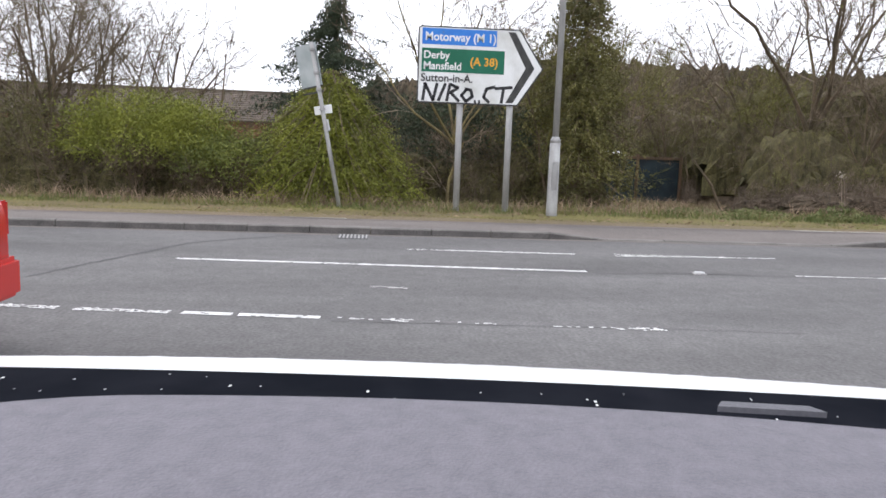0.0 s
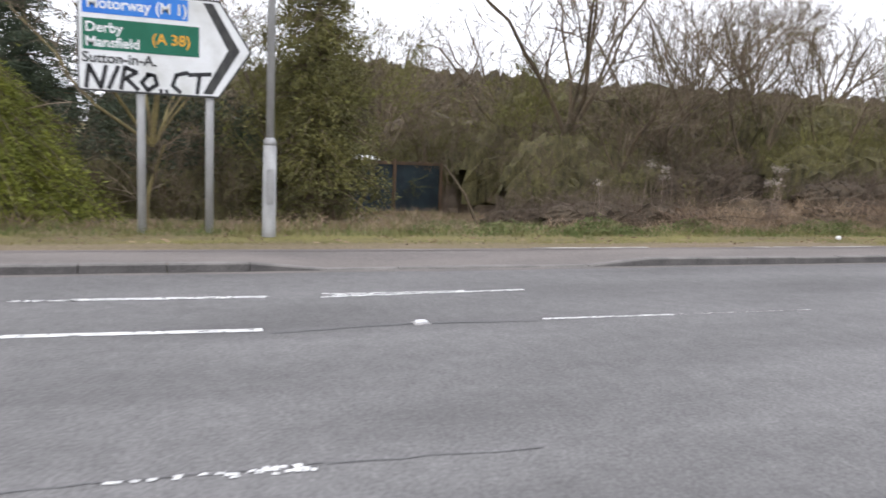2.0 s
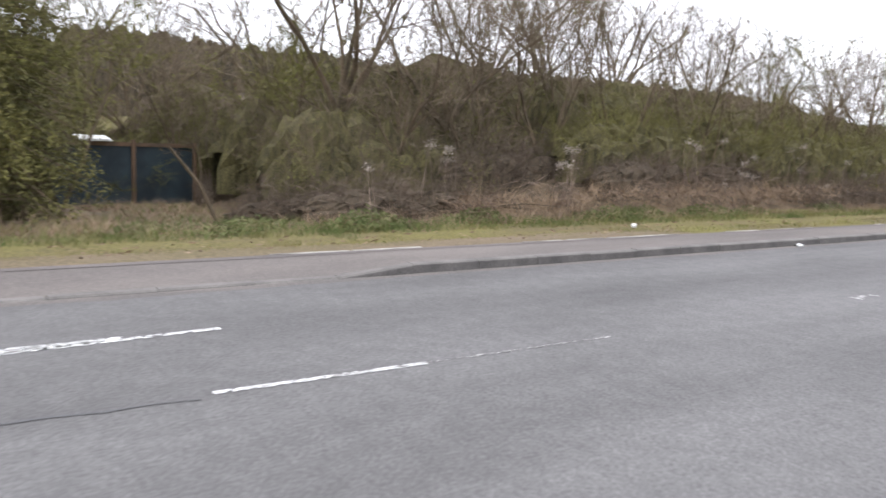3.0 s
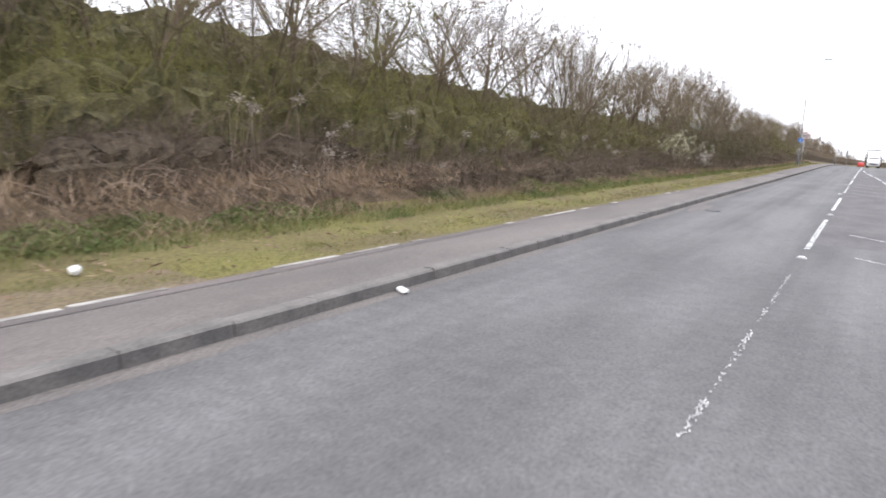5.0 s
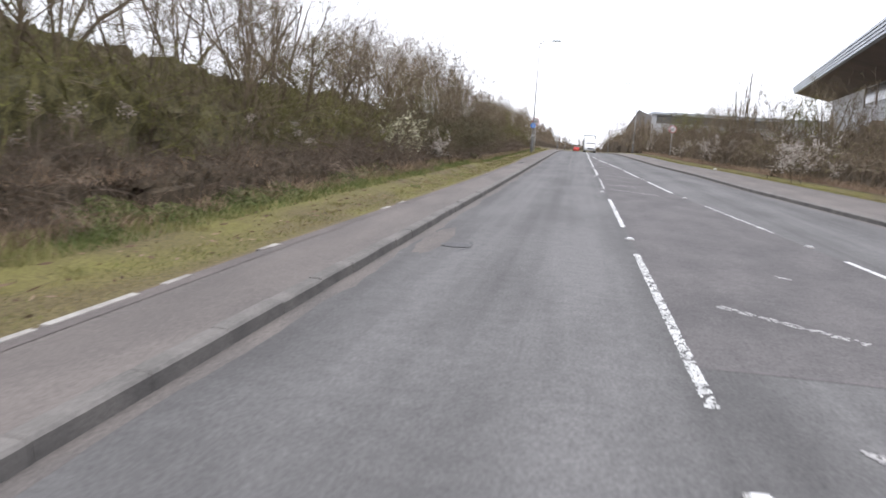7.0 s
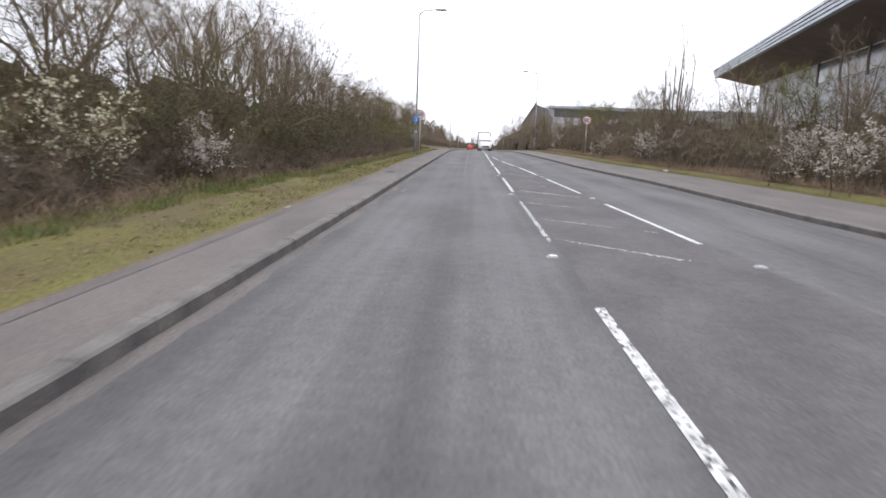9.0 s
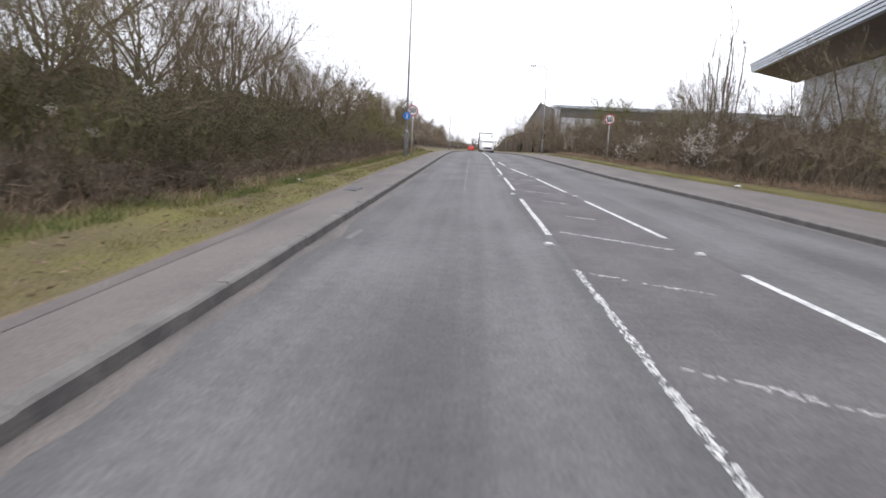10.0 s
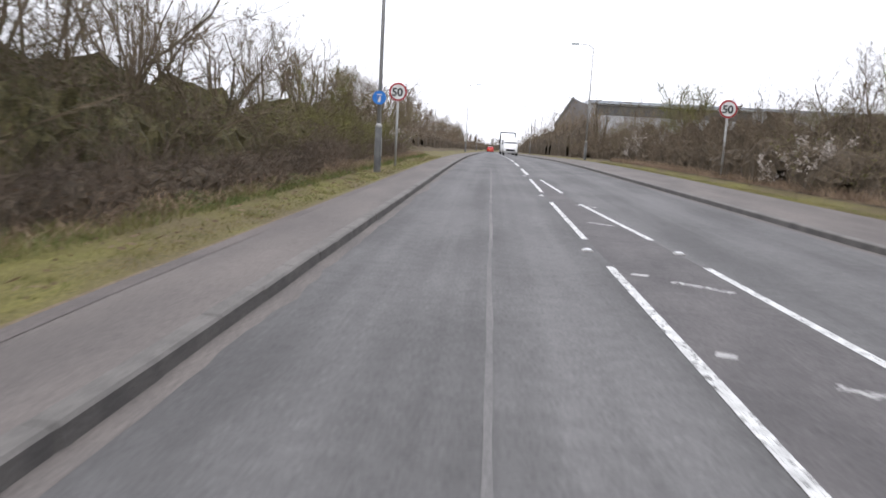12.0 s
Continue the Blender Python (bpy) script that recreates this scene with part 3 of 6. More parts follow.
for a, b, w in ((1.15, 1.9, 0.3), (2.0, 2.4, 0.15), (2.45, 3.1, 0.12), (3.2, 4.4, 0.85), (4.4, 5.9, 0.8)):
    marking(5.3 + 0.09 * (a - 0.9), a, 5.3 + 0.09 * (b - 0.9), b, 0.1, w, lines)
marking(4.14, 3.48, 4.19, 3.85, 0.09, 0.5, lines, OLDPAINT)
marking(3.02, 15.3, 3.05, 15.8, 0.2, 0.75, lines, OLDPAINT)
marking(-0.3, 9.15, -0.3, 9.45, 0.06, 0.1, lines)
marking(-0.33, 9.65, -0.33, 10.15, 0.09, 0.1, lines)

# ---- patches, cracks and ironwork ----
def patch(name, outline, mat, lift, label):
    g = Geo()
    g.add([(x, y, zroad(y) + lift) for x, y in outline], [tuple(range(len(outline)))])
    return tagged(new(name, g.mesh(name, mat)), label, kind="structure")


def crack(points, width, rng):
    g = Geo()
    for (x0, y0), (x1, y1) in zip(points, points[1:]):
        n = max(3, int(math.hypot(x1 - x0, y1 - y0) / 0.12))
        prev = None
        for i in range(n + 1):
            s = i / n
            c = Vector((x0 + (x1 - x0) * s + rng.uniform(-0.02, 0.02), y0 + (y1 - y0) * s + rng.uniform(-0.02, 0.02), 0))
            side = Vector((y0 - y1, x1 - x0, 0)).normalized() * width * rng.uniform(0.3, 1)
            pair = [(c.x + side.x, c.y + side.y, zroad(c.y) + 0.004), (c.x - side.x, c.y - side.y, zroad(c.y) + 0.004)]
            if prev:
                g.add(prev + pair[::-1], [(0, 1, 2, 3)])
            prev = pair
    return tagged(new("road_crack", g.mesh("road_crack", PATCH)), "dark tar-filled crack in the asphalt", kind="structure")


crack([(3.95, 0.2), (1.35, 1.12), (0.46, 2.13), (0.2, 2.6)], 0.025, lines)
crack([(3.1, 6.0), (2.95, 7.2), (3.05, 8.4)], 0.02, lines)
crack([(5.62, 3.2), (5.7, 5.9), (5.8, 7.0)], 0.008, lines)
crack([(0.62, 52.3), (0.72, 52.9), (0.86, 53.5)], 0.02, lines)
patch("asphalt_patch", [(0.34, 52.75), (0.42, 52.7), (0.46, 53.6), (0.39, 53.7)], PALESEAM, 0.003, "pale scrape of old filler on the asphalt")
crack([(0.74, 31.0), (0.86, 31.4), (0.8, 31.9), (0.62, 32.1)], 0.022, lines)
patch("asphalt_patch", [(0.33 + (0.17 + 0.05 * noise.noise((k * 0.9, 2.0, 0.0))) * math.cos(k * math.pi / 14), 31.9 + (1.3 + 0.5 * noise.noise((k * 0.7, 5.0, 0.0))) * math.sin(k * math.pi / 14)) for k in range(28)], SILT, 0.003, "brown worn patch beside the gutter")


def manhole(x, y, r):
    t = thing("manhole_cover", pose(x, y, zroad(y)), "round cast iron manhole cover sunk in the lane", "manhole cover")
    g = Geo().prism(disc(r, 0), 0.02, pose(0, 0, 0.007))
    part("lid", g, PATCH, t)
    ring = Geo()
    o, i = disc(r + 0.03, 0), disc(r, 0)
    n = len(o)
    ring.add([(a, b, 0.009) for a, b in o] + [(a, b, 0.009) for a, b in i], [(k, (k + 1) % n, n + (k + 1) % n, n + k) for k in range(n)])
    part("collar", ring, DARKSTEEL, t)


manhole(0.66, 31.5, 0.17)
gully = thing("gully_grate", pose(0.32, 3.2, 0), "iron gully grate in the gutter by the kerb", "drain grate")
part("pit", Geo().box(-0.22, 0.22, -0.22, 0.22, -0.03, 0.006), PATCH, gully)
for k in range(8):
    part("bar", Geo().box(-0.2, 0.2, -0.2 + k * 0.055, -0.175 + k * 0.055, 0.006, 0.014), GALV, gully)
cover = thing("inspection_cover", pose(-0.57, 59.3, zroad(60) + 0.122), "rectangular steel inspection cover set in the pavement", "inspection cover")
part("plate", Geo().box(-0.13, 0.13, -0.5, 0.5, -0.01, 0.006), PATCH, cover)


# ---- lamp columns and signs ----
def lamp_column(x, y, z, height, arm, label, joint=1.35, rad=0.1):
    t = thing("street_lamp", pose(x, y, z), label, "street lamp", "street lamps")
    part("base", Geo().tube([(0, 0, -0.2), (0, 0, 0.05), (0, 0, joint - 0.06)], [rad * 1.05, rad, rad * 0.95], 14), DARKSTEEL if y > 20 else GALV, t, "", True)
    part("collar", Geo().tube([(0, 0, joint - 0.06), (0, 0, joint), (0, 0, joint + 0.05)], [rad * 0.95, rad * 0.9, rad * 0.6], 14), GALV, t, "", True)
    part("column", Geo().tube([(0, 0, joint), (0, 0, height * 0.6), (0, 0, height)], [rad * 0.58, rad * 0.5, rad * 0.36], 12), GALV, t, "", True)
    part("access_door", Geo().box(rad * 0.9, rad * 1.02, -0.05, 0.05, 0.45, 0.95), GALV, t, bevel=0.006)
    part("arm", Geo().tube([(0, 0, height), (arm * 0.3, 0, height + 0.25), (arm, 0, height + 0.3)], [rad * 0.36, rad * 0.3, rad * 0.28], 8), GALV, t, "", True)
    head = Geo().box(arm - 0.05, arm + (0.6 if arm > 0 else -0.6), -0.12, 0.12, height + 0.24, height + 0.36)
    part("lantern", head, SIGNBACK, t, "grey lantern head", bevel=0.03)
    return t


lamp_column(-2.16, 6.71, 0.19, 9.2, 1.2, "tall galvanised steel lamp column standing in the verge")
lamp_column(-1.51, 82.6, 0.14, 8.2, 1.0, "galvanised lamp column with dark base beside the pavement", 1.3)
lamp_column(8.6, 118.8, zright(8.6, 118.8), 8.0, -1.0, "grey lamp column at the back of the pavement")
lamp_column(-1.6, 160, zleft(-1.6, 160), 8.2, 1.0, "distant grey lamp column beside the pavement")
lamp_column(-1.6, 235, zleft(-1.6, 235), 8.2, 1.0, "distant grey lamp column beside the pavement")
lamp_column(8.6, 200, zright(8.6, 200), 8.0, -1.0, "distant grey lamp column on the verge")

# large direction sign with a pointed end
FACE = pose(0, 0, 0, 90, 0, 90)
sign = thing("direction_sign", pose(-2.43, 0, 0.1), "white flag-ended direction sign with coloured panels and black spray graffiti", "road sign")
y0, y1, yt, z0, z1 = 4.2, 6.02, 6.47, 2.01, 3.35
zm = (z0 + z1) / 2
plate = [(y0 + 0.04, z0), (y1, z0), (yt, zm), (y1, z1), (y0 + 0.04, z1), (y0, z1 - 0.04), (y0, z0 + 0.04)]
inner = [(y0 + 0.05, z0 + 0.025), (y1 - 0.012, z0 + 0.025), (yt - 0.035, zm), (y1 - 0.012, z1 - 0.025), (y0 + 0.05, z1 - 0.025), (y0 + 0.025, z1 - 0.05), (y0 + 0.025, z0 + 0.05)]
part("panel", Geo().prism(plate, 0.03, pose(0.06, 0, 0) @ FACE), SIGNBLACK, sign)
part("face", Geo().prism(inner, 0.004, pose(0.066, 0, 0) @ FACE), SIGNWHITE, sign, "stained white reflective sheeting")
part("blue_panel", Geo().prism([(4.27, 3.03), (5.6, 3.03), (5.6, 3.31), (4.27, 3.31)], 0.003, pose(0.071, 0, 0) @ FACE), SIGNBLUE, sign)
part("green_panel", Geo().prism([(4.27, 2.555), (5.75, 2.555), (5.75, 2.965), (4.27, 2.965)], 0.003, pose(0.071, 0, 0) @ FACE), SIGNGREEN, sign)
for zs in (1, -1):
    part("chevron", Geo().prism([(5.8, zm + zs * 0.62), (5.93, zm + zs * 0.62), (6.3, zm), (6.14, zm)][::zs], 0.003, pose(0.071, 0, 0) @ FACE), SIGNBLACK, sign)
for words, yy, zz, size, mat, wide in (("Motorway (M 1)", 4.32, 3.1, 0.205, SIGNWHITE, 0.93), ("Derby", 4.3, 2.79, 0.185, SIGNWHITE, 0.98), ("Mansfield", 4.3, 2.6, 0.185, SIGNWHITE, 0.98), ("(A 38)", 5.13, 2.69, 0.2, SIGNYELLOW, 0.98), ("Sutton-in-A.", 4.26, 2.39, 0.19, SIGNBLACK, 1.0)):
    letters(words, size, mat, sign, pose(0.073, yy, zz) @ FACE, spread=wide)
scrawl = {"N": [[(0, 0), (0.1, 1), (0.55, 0), (0.75, 1)]], "I": [[(0, 0), (0.35, 1)]], "R": [[(0, 0), (0.15, 1), (0.6, 0.8), (0.2, 0.5), (0.65, 0)]], "O": [[(0.3, 0.75), (0.0, 0.35), (0.25, 0.0), (0.6, 0.3), (0.5, 0.7), (0.2, 0.75)]],
          ".": [[(0, 0.0), (0.05, 0.01)]], "C": [[(0.6, 0.95), (0.15, 0.8), (0.0, 0.3), (0.3, 0.0)]], "T": [[(0.0, 0.85), (0.9, 0.95)], [(0.45, 0.9), (0.35, 0.0)]]}
pen = 4.31
for ch, adv in (("N", 0.28), ("I", 0.15), ("R", 0.26), ("O", 0.24), (".", 0.075), (".", 0.085), ("C", 0.21), ("T", 0.3)):
    g = Geo()
    for stroke in scrawl[ch]:
        for (a, b), (c, d) in zip(stroke, stroke[1:]):
            p, q = Vector((pen + a * 0.33, 2.06 + b * 0.29)), Vector((pen + c * 0.33, 2.06 + d * 0.29))
            s = Vector((p.y - q.y, q.x - p.x)).normalized() * 0.027
            e = (q - p).normalized() * 0.012
            g.prism([(p - s - e)[:], (q - s + e)[:], (q + s + e)[:], (p + s - e)[:]], 0.001, pose(0.0716, 0, 0) @ FACE)
    part("spray_letter", g, SPRAY, sign)
    pen += adv
for yy in (4.99, 5.9):
    part("post", Geo().tube([(-0.03, yy, -0.3), (-0.03, yy, 3.15)], [0.058, 0.058], 12), GALV, sign, "", True)
    for zz in (2.25, 3.05):
        part("clip", Geo().box(-0.1, 0.035, yy - 0.08, yy + 0.08, zz, zz + 0.05), GALV, sign)

# leaning post with plates seen nearly edge on
lean = thing("leaning_sign_post", pose(-2.45, 2.87, 0.15), "leaning galvanised post carrying old sign plates in the verge", "sign post")
tilt = pose(0, 0, 0, 10.6, 0, 0)
part("post", Geo().tube([tilt @ Vector((0, 0, -0.3)), tilt @ Vector((0, 0, 2.98))], [0.038, 0.038], 10), GALV, lean, "", True)
part("large_plate", Geo().box(-0.46, 0.05, 0.045, 0.06, 2.22, 2.97, tilt @ pose(0, 0, 0, 0, 0, 50)), SIGNBACK, lean, "grey plate seen from behind", bevel=0.004)
for zz in (2.1, 2.2):
    part("bracket", Geo().box(-0.42, 0.06, 0.02, 0.05, zz, zz + 0.03, tilt @ pose(0, 0, 0, 0, 0, 50)), SIGNBLACK, lean, bevel=0.003)
part("white_plate", Geo().box(-0.16, 0.16, 0.045, 0.058, 1.72, 1.87, tilt @ pose(0, 0, 0, 0, 0, 80)), SIGNWHITE, lean, "small white plate", bevel=0.003)
part("small_plate", Geo().box(-0.06, 0.05, 0.045, 0.058, 1.42, 1.62, tilt @ pose(0, 0, 0, 0, 0, 55)), SIGNWHITE, lean, bevel=0.003)
for zz in (1.8, 2.15, 2.45, 2.85):
    part("clamp", Geo().box(-0.05, 0.05, -0.05, 0.05, zz - 0.02, zz + 0.02, tilt), GALV, lean)


def speed_sign(x, y, z, height, label):
    t = thing("speed_limit_sign", pose(x, y, z), label, "road sign", "speed limit signs")
    part("post", Geo().tube([(0, 0.03, -0.3), (0, 0.03, height + 0.25)], [0.038, 0.038], 10), GALV, t, "", True)
    up = pose(0, -0.02, height, 90, 0, 0)
    part("plate", Geo().prism(disc(0.31, 0, 36), 0.02, up), SIGNBACK, t)
    part("red_ring", Geo().prism(disc(0.305, 0, 36), 0.004, pose(0, -0.0245, height, 90, 0, 0)), SIGNRED, t)
    part("white_disc", Geo().prism(disc(0.245, 0, 36), 0.004, pose(0, -0.029, height, 90, 0, 0)), SIGNWHITE, t)
    letters("50", 0.37, SIGNBLACK, t, pose(-0.21, -0.034, height - 0.135, 90, 0, 0), weight=0.035)
    for zz in (height - 0.15, height + 0.12):
        part("clip", Geo().box(-0.07, 0.07, -0.02, 0.075, zz, zz + 0.03), GALV, t)


speed_sign(-1.6, 87.38, 0.1, 2.52, "round red-ringed fifty limit sign on a grey post in the verge")
speed_sign(9.58, 88.14, zright(9.58, 88.14) - 0.05, 2.35, "round red-ringed fifty limit sign in front of the hedge")
blue = thing("shared_path_sign", pose(-1.51, 82.6, 0.14), "round blue sign with white symbols clamped to the lamp column", "road sign")
part("plate", Geo().prism(disc(0.19, 0, 32), 0.015, pose(0, -0.12, 2.05, 90, 0, 0)), SIGNBLUE, blue)
part("symbol", Geo().prism([(-0.06, 0.07), (0.07, 0.07), (0.07, 0.1), (-0.06, 0.1)], 0.003, pose(0, -0.125, 2.05, 90, 0, 0)), SIGNWHITE, blue)
part("symbol", Geo().prism([(-0.05, -0.12), (0.03, -0.12), (0.04, 0.03), (0.0, 0.03)], 0.003, pose(0, -0.125, 2.05, 90, 0, 0)), SIGNWHITE, blue)
part("bracket", Geo().box(-0.08, 0.08, -0.12, 0.07, 2.02, 2.08), GALV, blue)


# ---- trees, hedges and grass ----
def tree_kit(seed, spec, trunks, fine, sprays, spray_long=0.7, buds=0, bud_size=0.03, bark=BARK, twig=CROWN, bud=BUD, label="", stray=0.6, lift=0.12, fine_twig=0.007):
    """A bare tree: trunk with limbs, crown of branches, fine twigs and buds on them."""
    rng = np.random.default_rng(seed)
    segs = []
    for p, d, length, r in trunks:
        grow(segs, p, d, length, r, 0, rng, spec)
    limbs, twigs = bend_limits(segs, fine)
    t = new("bare_tree")
    tagged(t, label, "tree", "roadside trees")
    part("trunk", segments_mesh("trunk", limbs, bark, 5), bark, t)
    tagged(part("crown", segments_mesh("crown", twigs, twig, 2), twig, t), kind="stuff")
    tagged(part("twig_spray", spray_mesh("twig_spray", twigs, sprays, 0.15, spray_long, fine_twig, twig, rng, stray, lift), twig, t), kind="stuff")
    if buds:
        k = rng.integers(0, len(twigs), buds)
        s = rng.random((buds, 1))
        c = twigs[k, 0:3] * (1 - s) + twigs[k, 3:6] * s + rng.normal(0, 0.06, (buds, 3))
        tagged(part("bud_scatter", leaves_mesh("bud_scatter", c, bud_size, bud, rng, tri=True), bud, t), kind="stuff")
    return t


def fork(n, seed, base, length, radius, angle):
    """Limbs that spread from one low fork."""
    r = random.Random(seed)
    out = [((0, 0, -0.3), (0.02, 0.03, 1), base + 0.4, radius * 1.5)]
    for i in range(n):
        a = 2 * math.pi * (i + r.uniform(-0.25, 0.25)) / n
        t = math.tan(math.radians(angle * r.uniform(0.55, 1.2)))
        out.append(((0.02, 0.03, base), (math.cos(a) * t, math.sin(a) * t, 1), length * r.uniform(0.8, 1.1), radius * r.uniform(0.7, 1.0)))
    return out


FORKED = tree_kit(3, [(5, 2, 0.1, 0.03, 0.72, 0.65), (5, 1.2, 0.14, 0.05, 0.62, 0.7), (4, 1.0, 0.18, 0.03, 0.55, 0.75), (3, 0, 0.2, 0.02, 0.5, 0.7)],
                  [((0, 0, -0.3), (0.0, 0.05, 1), 3.6, 0.09), ((0.05, 0.08, -0.3), (0.05, 0.28, 1), 3.6, 0.07)], 2, 2700, 0.7, 500, label="bare forked roadside tree with lichened bark on the bank")
SPREAD = tree_kit(5, [(6, 2, 0.17, 0.06, 0.62, 0.7), (5, 1.5, 0.18, 0.05, 0.6, 0.7), (4, 0, 0.2, 0.03, 0.55, 0.75)],
                  fork(6, 4, 1.15, 3.4, 0.052, 36), 1, 2800, 0.75, 500, label="bare tree with limbs spreading from a low fork above the brambles")
SLENDER = tree_kit(8, [(6, 2, 0.08, 0.05, 0.5, 0.7), (5, 1.4, 0.16, 0.06, 0.52, 0.75), (4, 0, 0.22, 0.03, 0.52, 0.8)],
                   [((0, 0, -0.3), (0.02, 0.05, 1), 4.6, 0.05), ((0.2, 0.15, -0.3), (0.2, 0.16, 1), 4.3, 0.04), ((-0.15, 0.25, -0.3), (-0.2, 0.2, 1), 4.2, 0.038), ((0.1, -0.2, -0.3), (0.08, -0.26, 1), 4.0, 0.036)], 1, 2700, 0.7, 600, label="slender many-stemmed bare tree behind the hedge")
OLDTREE = tree_kit(5, [(6, 2, 0.17, 0.06, 0.62, 0.7), (5, 1.5, 0.18, 0.05, 0.6, 0.7), (4, 0, 0.2, 0.03, 0.55, 0.75)],
                   fork(8, 9, 1.3, 3.5, 0.034, 42), 1, 1800, 0.6, 200, bark=LICHEN, label="bare tree with yellow-lichened limbs behind the direction sign")
BUSHY = tree_kit(14, [(5, 3, 0.12, 0.04, 0.62, 0.7), (5, 1.2, 0.18, 0.05, 0.55, 0.75), (4, 0, 0.24, 0.04, 0.5, 0.75)],
                 [((0, 0, -0.3), (0.05, 0.0, 1), 3.3, 0.055), ((0.15, 0.2, -0.3), (0.15, 0.3, 1), 3.2, 0.045), ((0.0, -0.25, -0.3), (-0.15, -0.3, 1), 3.2, 0.045)], 1, 3400, 0.6, 1300, 0.036, twig=OLIVE, label="bushy bare tree with mossy olive twigs behind the hedge")
POPLAR = tree_kit(21, [(7, 1, 0.04, 0.05, 0.34, 0.4), (4, 0, 0.1, 0.15, 0.45, 0.5)],
                  [((0, 0, -0.3), (0.0, 0.0, 1), 7.0, 0.075), ((0.3, 0.3, -0.3), (0.06, 0.1, 1), 6.4, 0.06), ((-0.3, 0.5, -0.3), (-0.08, 0.08, 1), 6.0, 0.055), ((0.5, -0.3, -0.3), (0.14, -0.06, 1), 5.4, 0.05), ((-0.5, -0.3, -0.3), (-0.16, -0.06, 1), 5.0, 0.045)], 1, 2000, 0.7, 600, 0.035, stray=0.4, label="tall upright bare saplings standing above the hedge")
FARTREE = tree_kit(30, [(5, 2, 0.1, 0.05, 0.6, 0.65), (4, 0, 0.15, 0.06, 0.55, 0.7)],
                   [((0, 0, -0.3), (0.0, 0.0, 1), 4.0, 0.09), ((0.2, 0.3, -0.3), (0.12, 0.25, 1), 3.8, 0.07), ((0, -0.4, -0.3), (-0.12, -0.25, 1), 3.8, 0.07)], 1, 800, 1.0, 80, 0.05, fine_twig=0.018, label="bare tree in the distant roadside row")


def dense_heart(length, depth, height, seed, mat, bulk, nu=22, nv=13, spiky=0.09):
    """The opaque filler at the heart of a thicket: a ragged, lumpy arch down to the ground."""
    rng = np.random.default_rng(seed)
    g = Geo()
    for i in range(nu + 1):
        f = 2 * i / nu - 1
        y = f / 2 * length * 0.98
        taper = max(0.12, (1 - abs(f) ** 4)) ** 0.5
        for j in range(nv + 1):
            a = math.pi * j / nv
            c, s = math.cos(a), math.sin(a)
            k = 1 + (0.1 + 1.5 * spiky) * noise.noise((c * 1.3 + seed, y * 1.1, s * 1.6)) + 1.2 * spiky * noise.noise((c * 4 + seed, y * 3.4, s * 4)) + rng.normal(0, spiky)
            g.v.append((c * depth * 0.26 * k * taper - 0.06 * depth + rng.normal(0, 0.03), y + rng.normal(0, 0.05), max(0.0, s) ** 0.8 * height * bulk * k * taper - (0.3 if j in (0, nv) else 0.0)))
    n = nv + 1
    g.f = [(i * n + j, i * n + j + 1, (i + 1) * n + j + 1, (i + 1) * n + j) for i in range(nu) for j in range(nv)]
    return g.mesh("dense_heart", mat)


def thicket_kit(seed, length, depth, height, stems, sprays, leaf, twig_mat, leaf_mat, heart, leaf_size=0.035, kids=2.0, spray_long=0.6, lean=0.12, thick=0.02, bulk=0.58, fine=0.006, grid=(30, 16), spiky=0.09):
    """A stretch of tangled hedge: leaning stems, fine side twigs and small leaves."""
    rng = np.random.default_rng(seed)
    spec = [(5, kids, 0.2, 0.0, 0.55, 0.75), (4, 0, 0.26, -0.01, 0.5, 0.8)]
    segs = []
    for _ in range(stems):
        x, y = rng.uniform(-depth / 2, depth / 2), rng.uniform(-length / 2, length / 2)
        h = height * rng.uniform(0.55, 1.05) * (1 - 0.35 * max(0.0, x / depth * 2))
        grow(segs, (x, y, -0.25), (rng.normal(0, 0.28) + lean, rng.normal(0, 0.3), 1), h * (1.15 if height < 5 else 0.8), rng.uniform(0.4, 1.0) * thick, 0, rng, spec)
    s = np.array(segs)[:, 1:]
    t = new("hedge_thicket")
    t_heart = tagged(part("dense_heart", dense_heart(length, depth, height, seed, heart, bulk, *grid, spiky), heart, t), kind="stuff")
    tagged(part("stem_tangle", segments_mesh("stem_tangle", s, twig_mat, 2), twig_mat, t), kind="stuff")
    skin = np.array([v.co[:] for v in t_heart.data.vertices])
    skin = skin[skin[:, 2] > 0.25 * height * bulk]
    tuft = skin[rng.integers(0, len(skin), sprays // 3)]
    rise = np.concatenate([tuft + rng.normal(0, 0.12, tuft.shape), tuft + np.array([[0, 0, 0.22 * height]]) * rng.random((len(tuft), 1)), np.full((len(tuft), 2), fine * 0.4)], axis=1)
    tagged(part("twig_fringe", spray_mesh("twig_fringe", rise, sprays // 3, 0.1, spray_long, fine, twig_mat, rng, 0.5, 0.35), twig_mat, t), kind="stuff")
    tagged(part("twig_spray", spray_mesh("twig_spray", s, sprays * 3 // 4, 0.12, spray_long, fine, twig_mat, rng, 0.75, 0.15), twig_mat, t), kind="stuff")
    if leaf:
        k = rng.integers(0, len(s), leaf)
        c = s[k, 3:6] + rng.normal(0, 0.07, (leaf, 3))
        c[:, 2] = np.abs(c[:, 2])
        tagged(part("leaf_scatter", leaves_mesh("leaf_scatter", c, leaf_size, leaf_mat, rng, tri=True), leaf_mat, t), kind="stuff")
    return tagged(t, "dense tangle of leafless hedge stems with a few olive leaves", "hedge", "roadside hedge", "stuff")


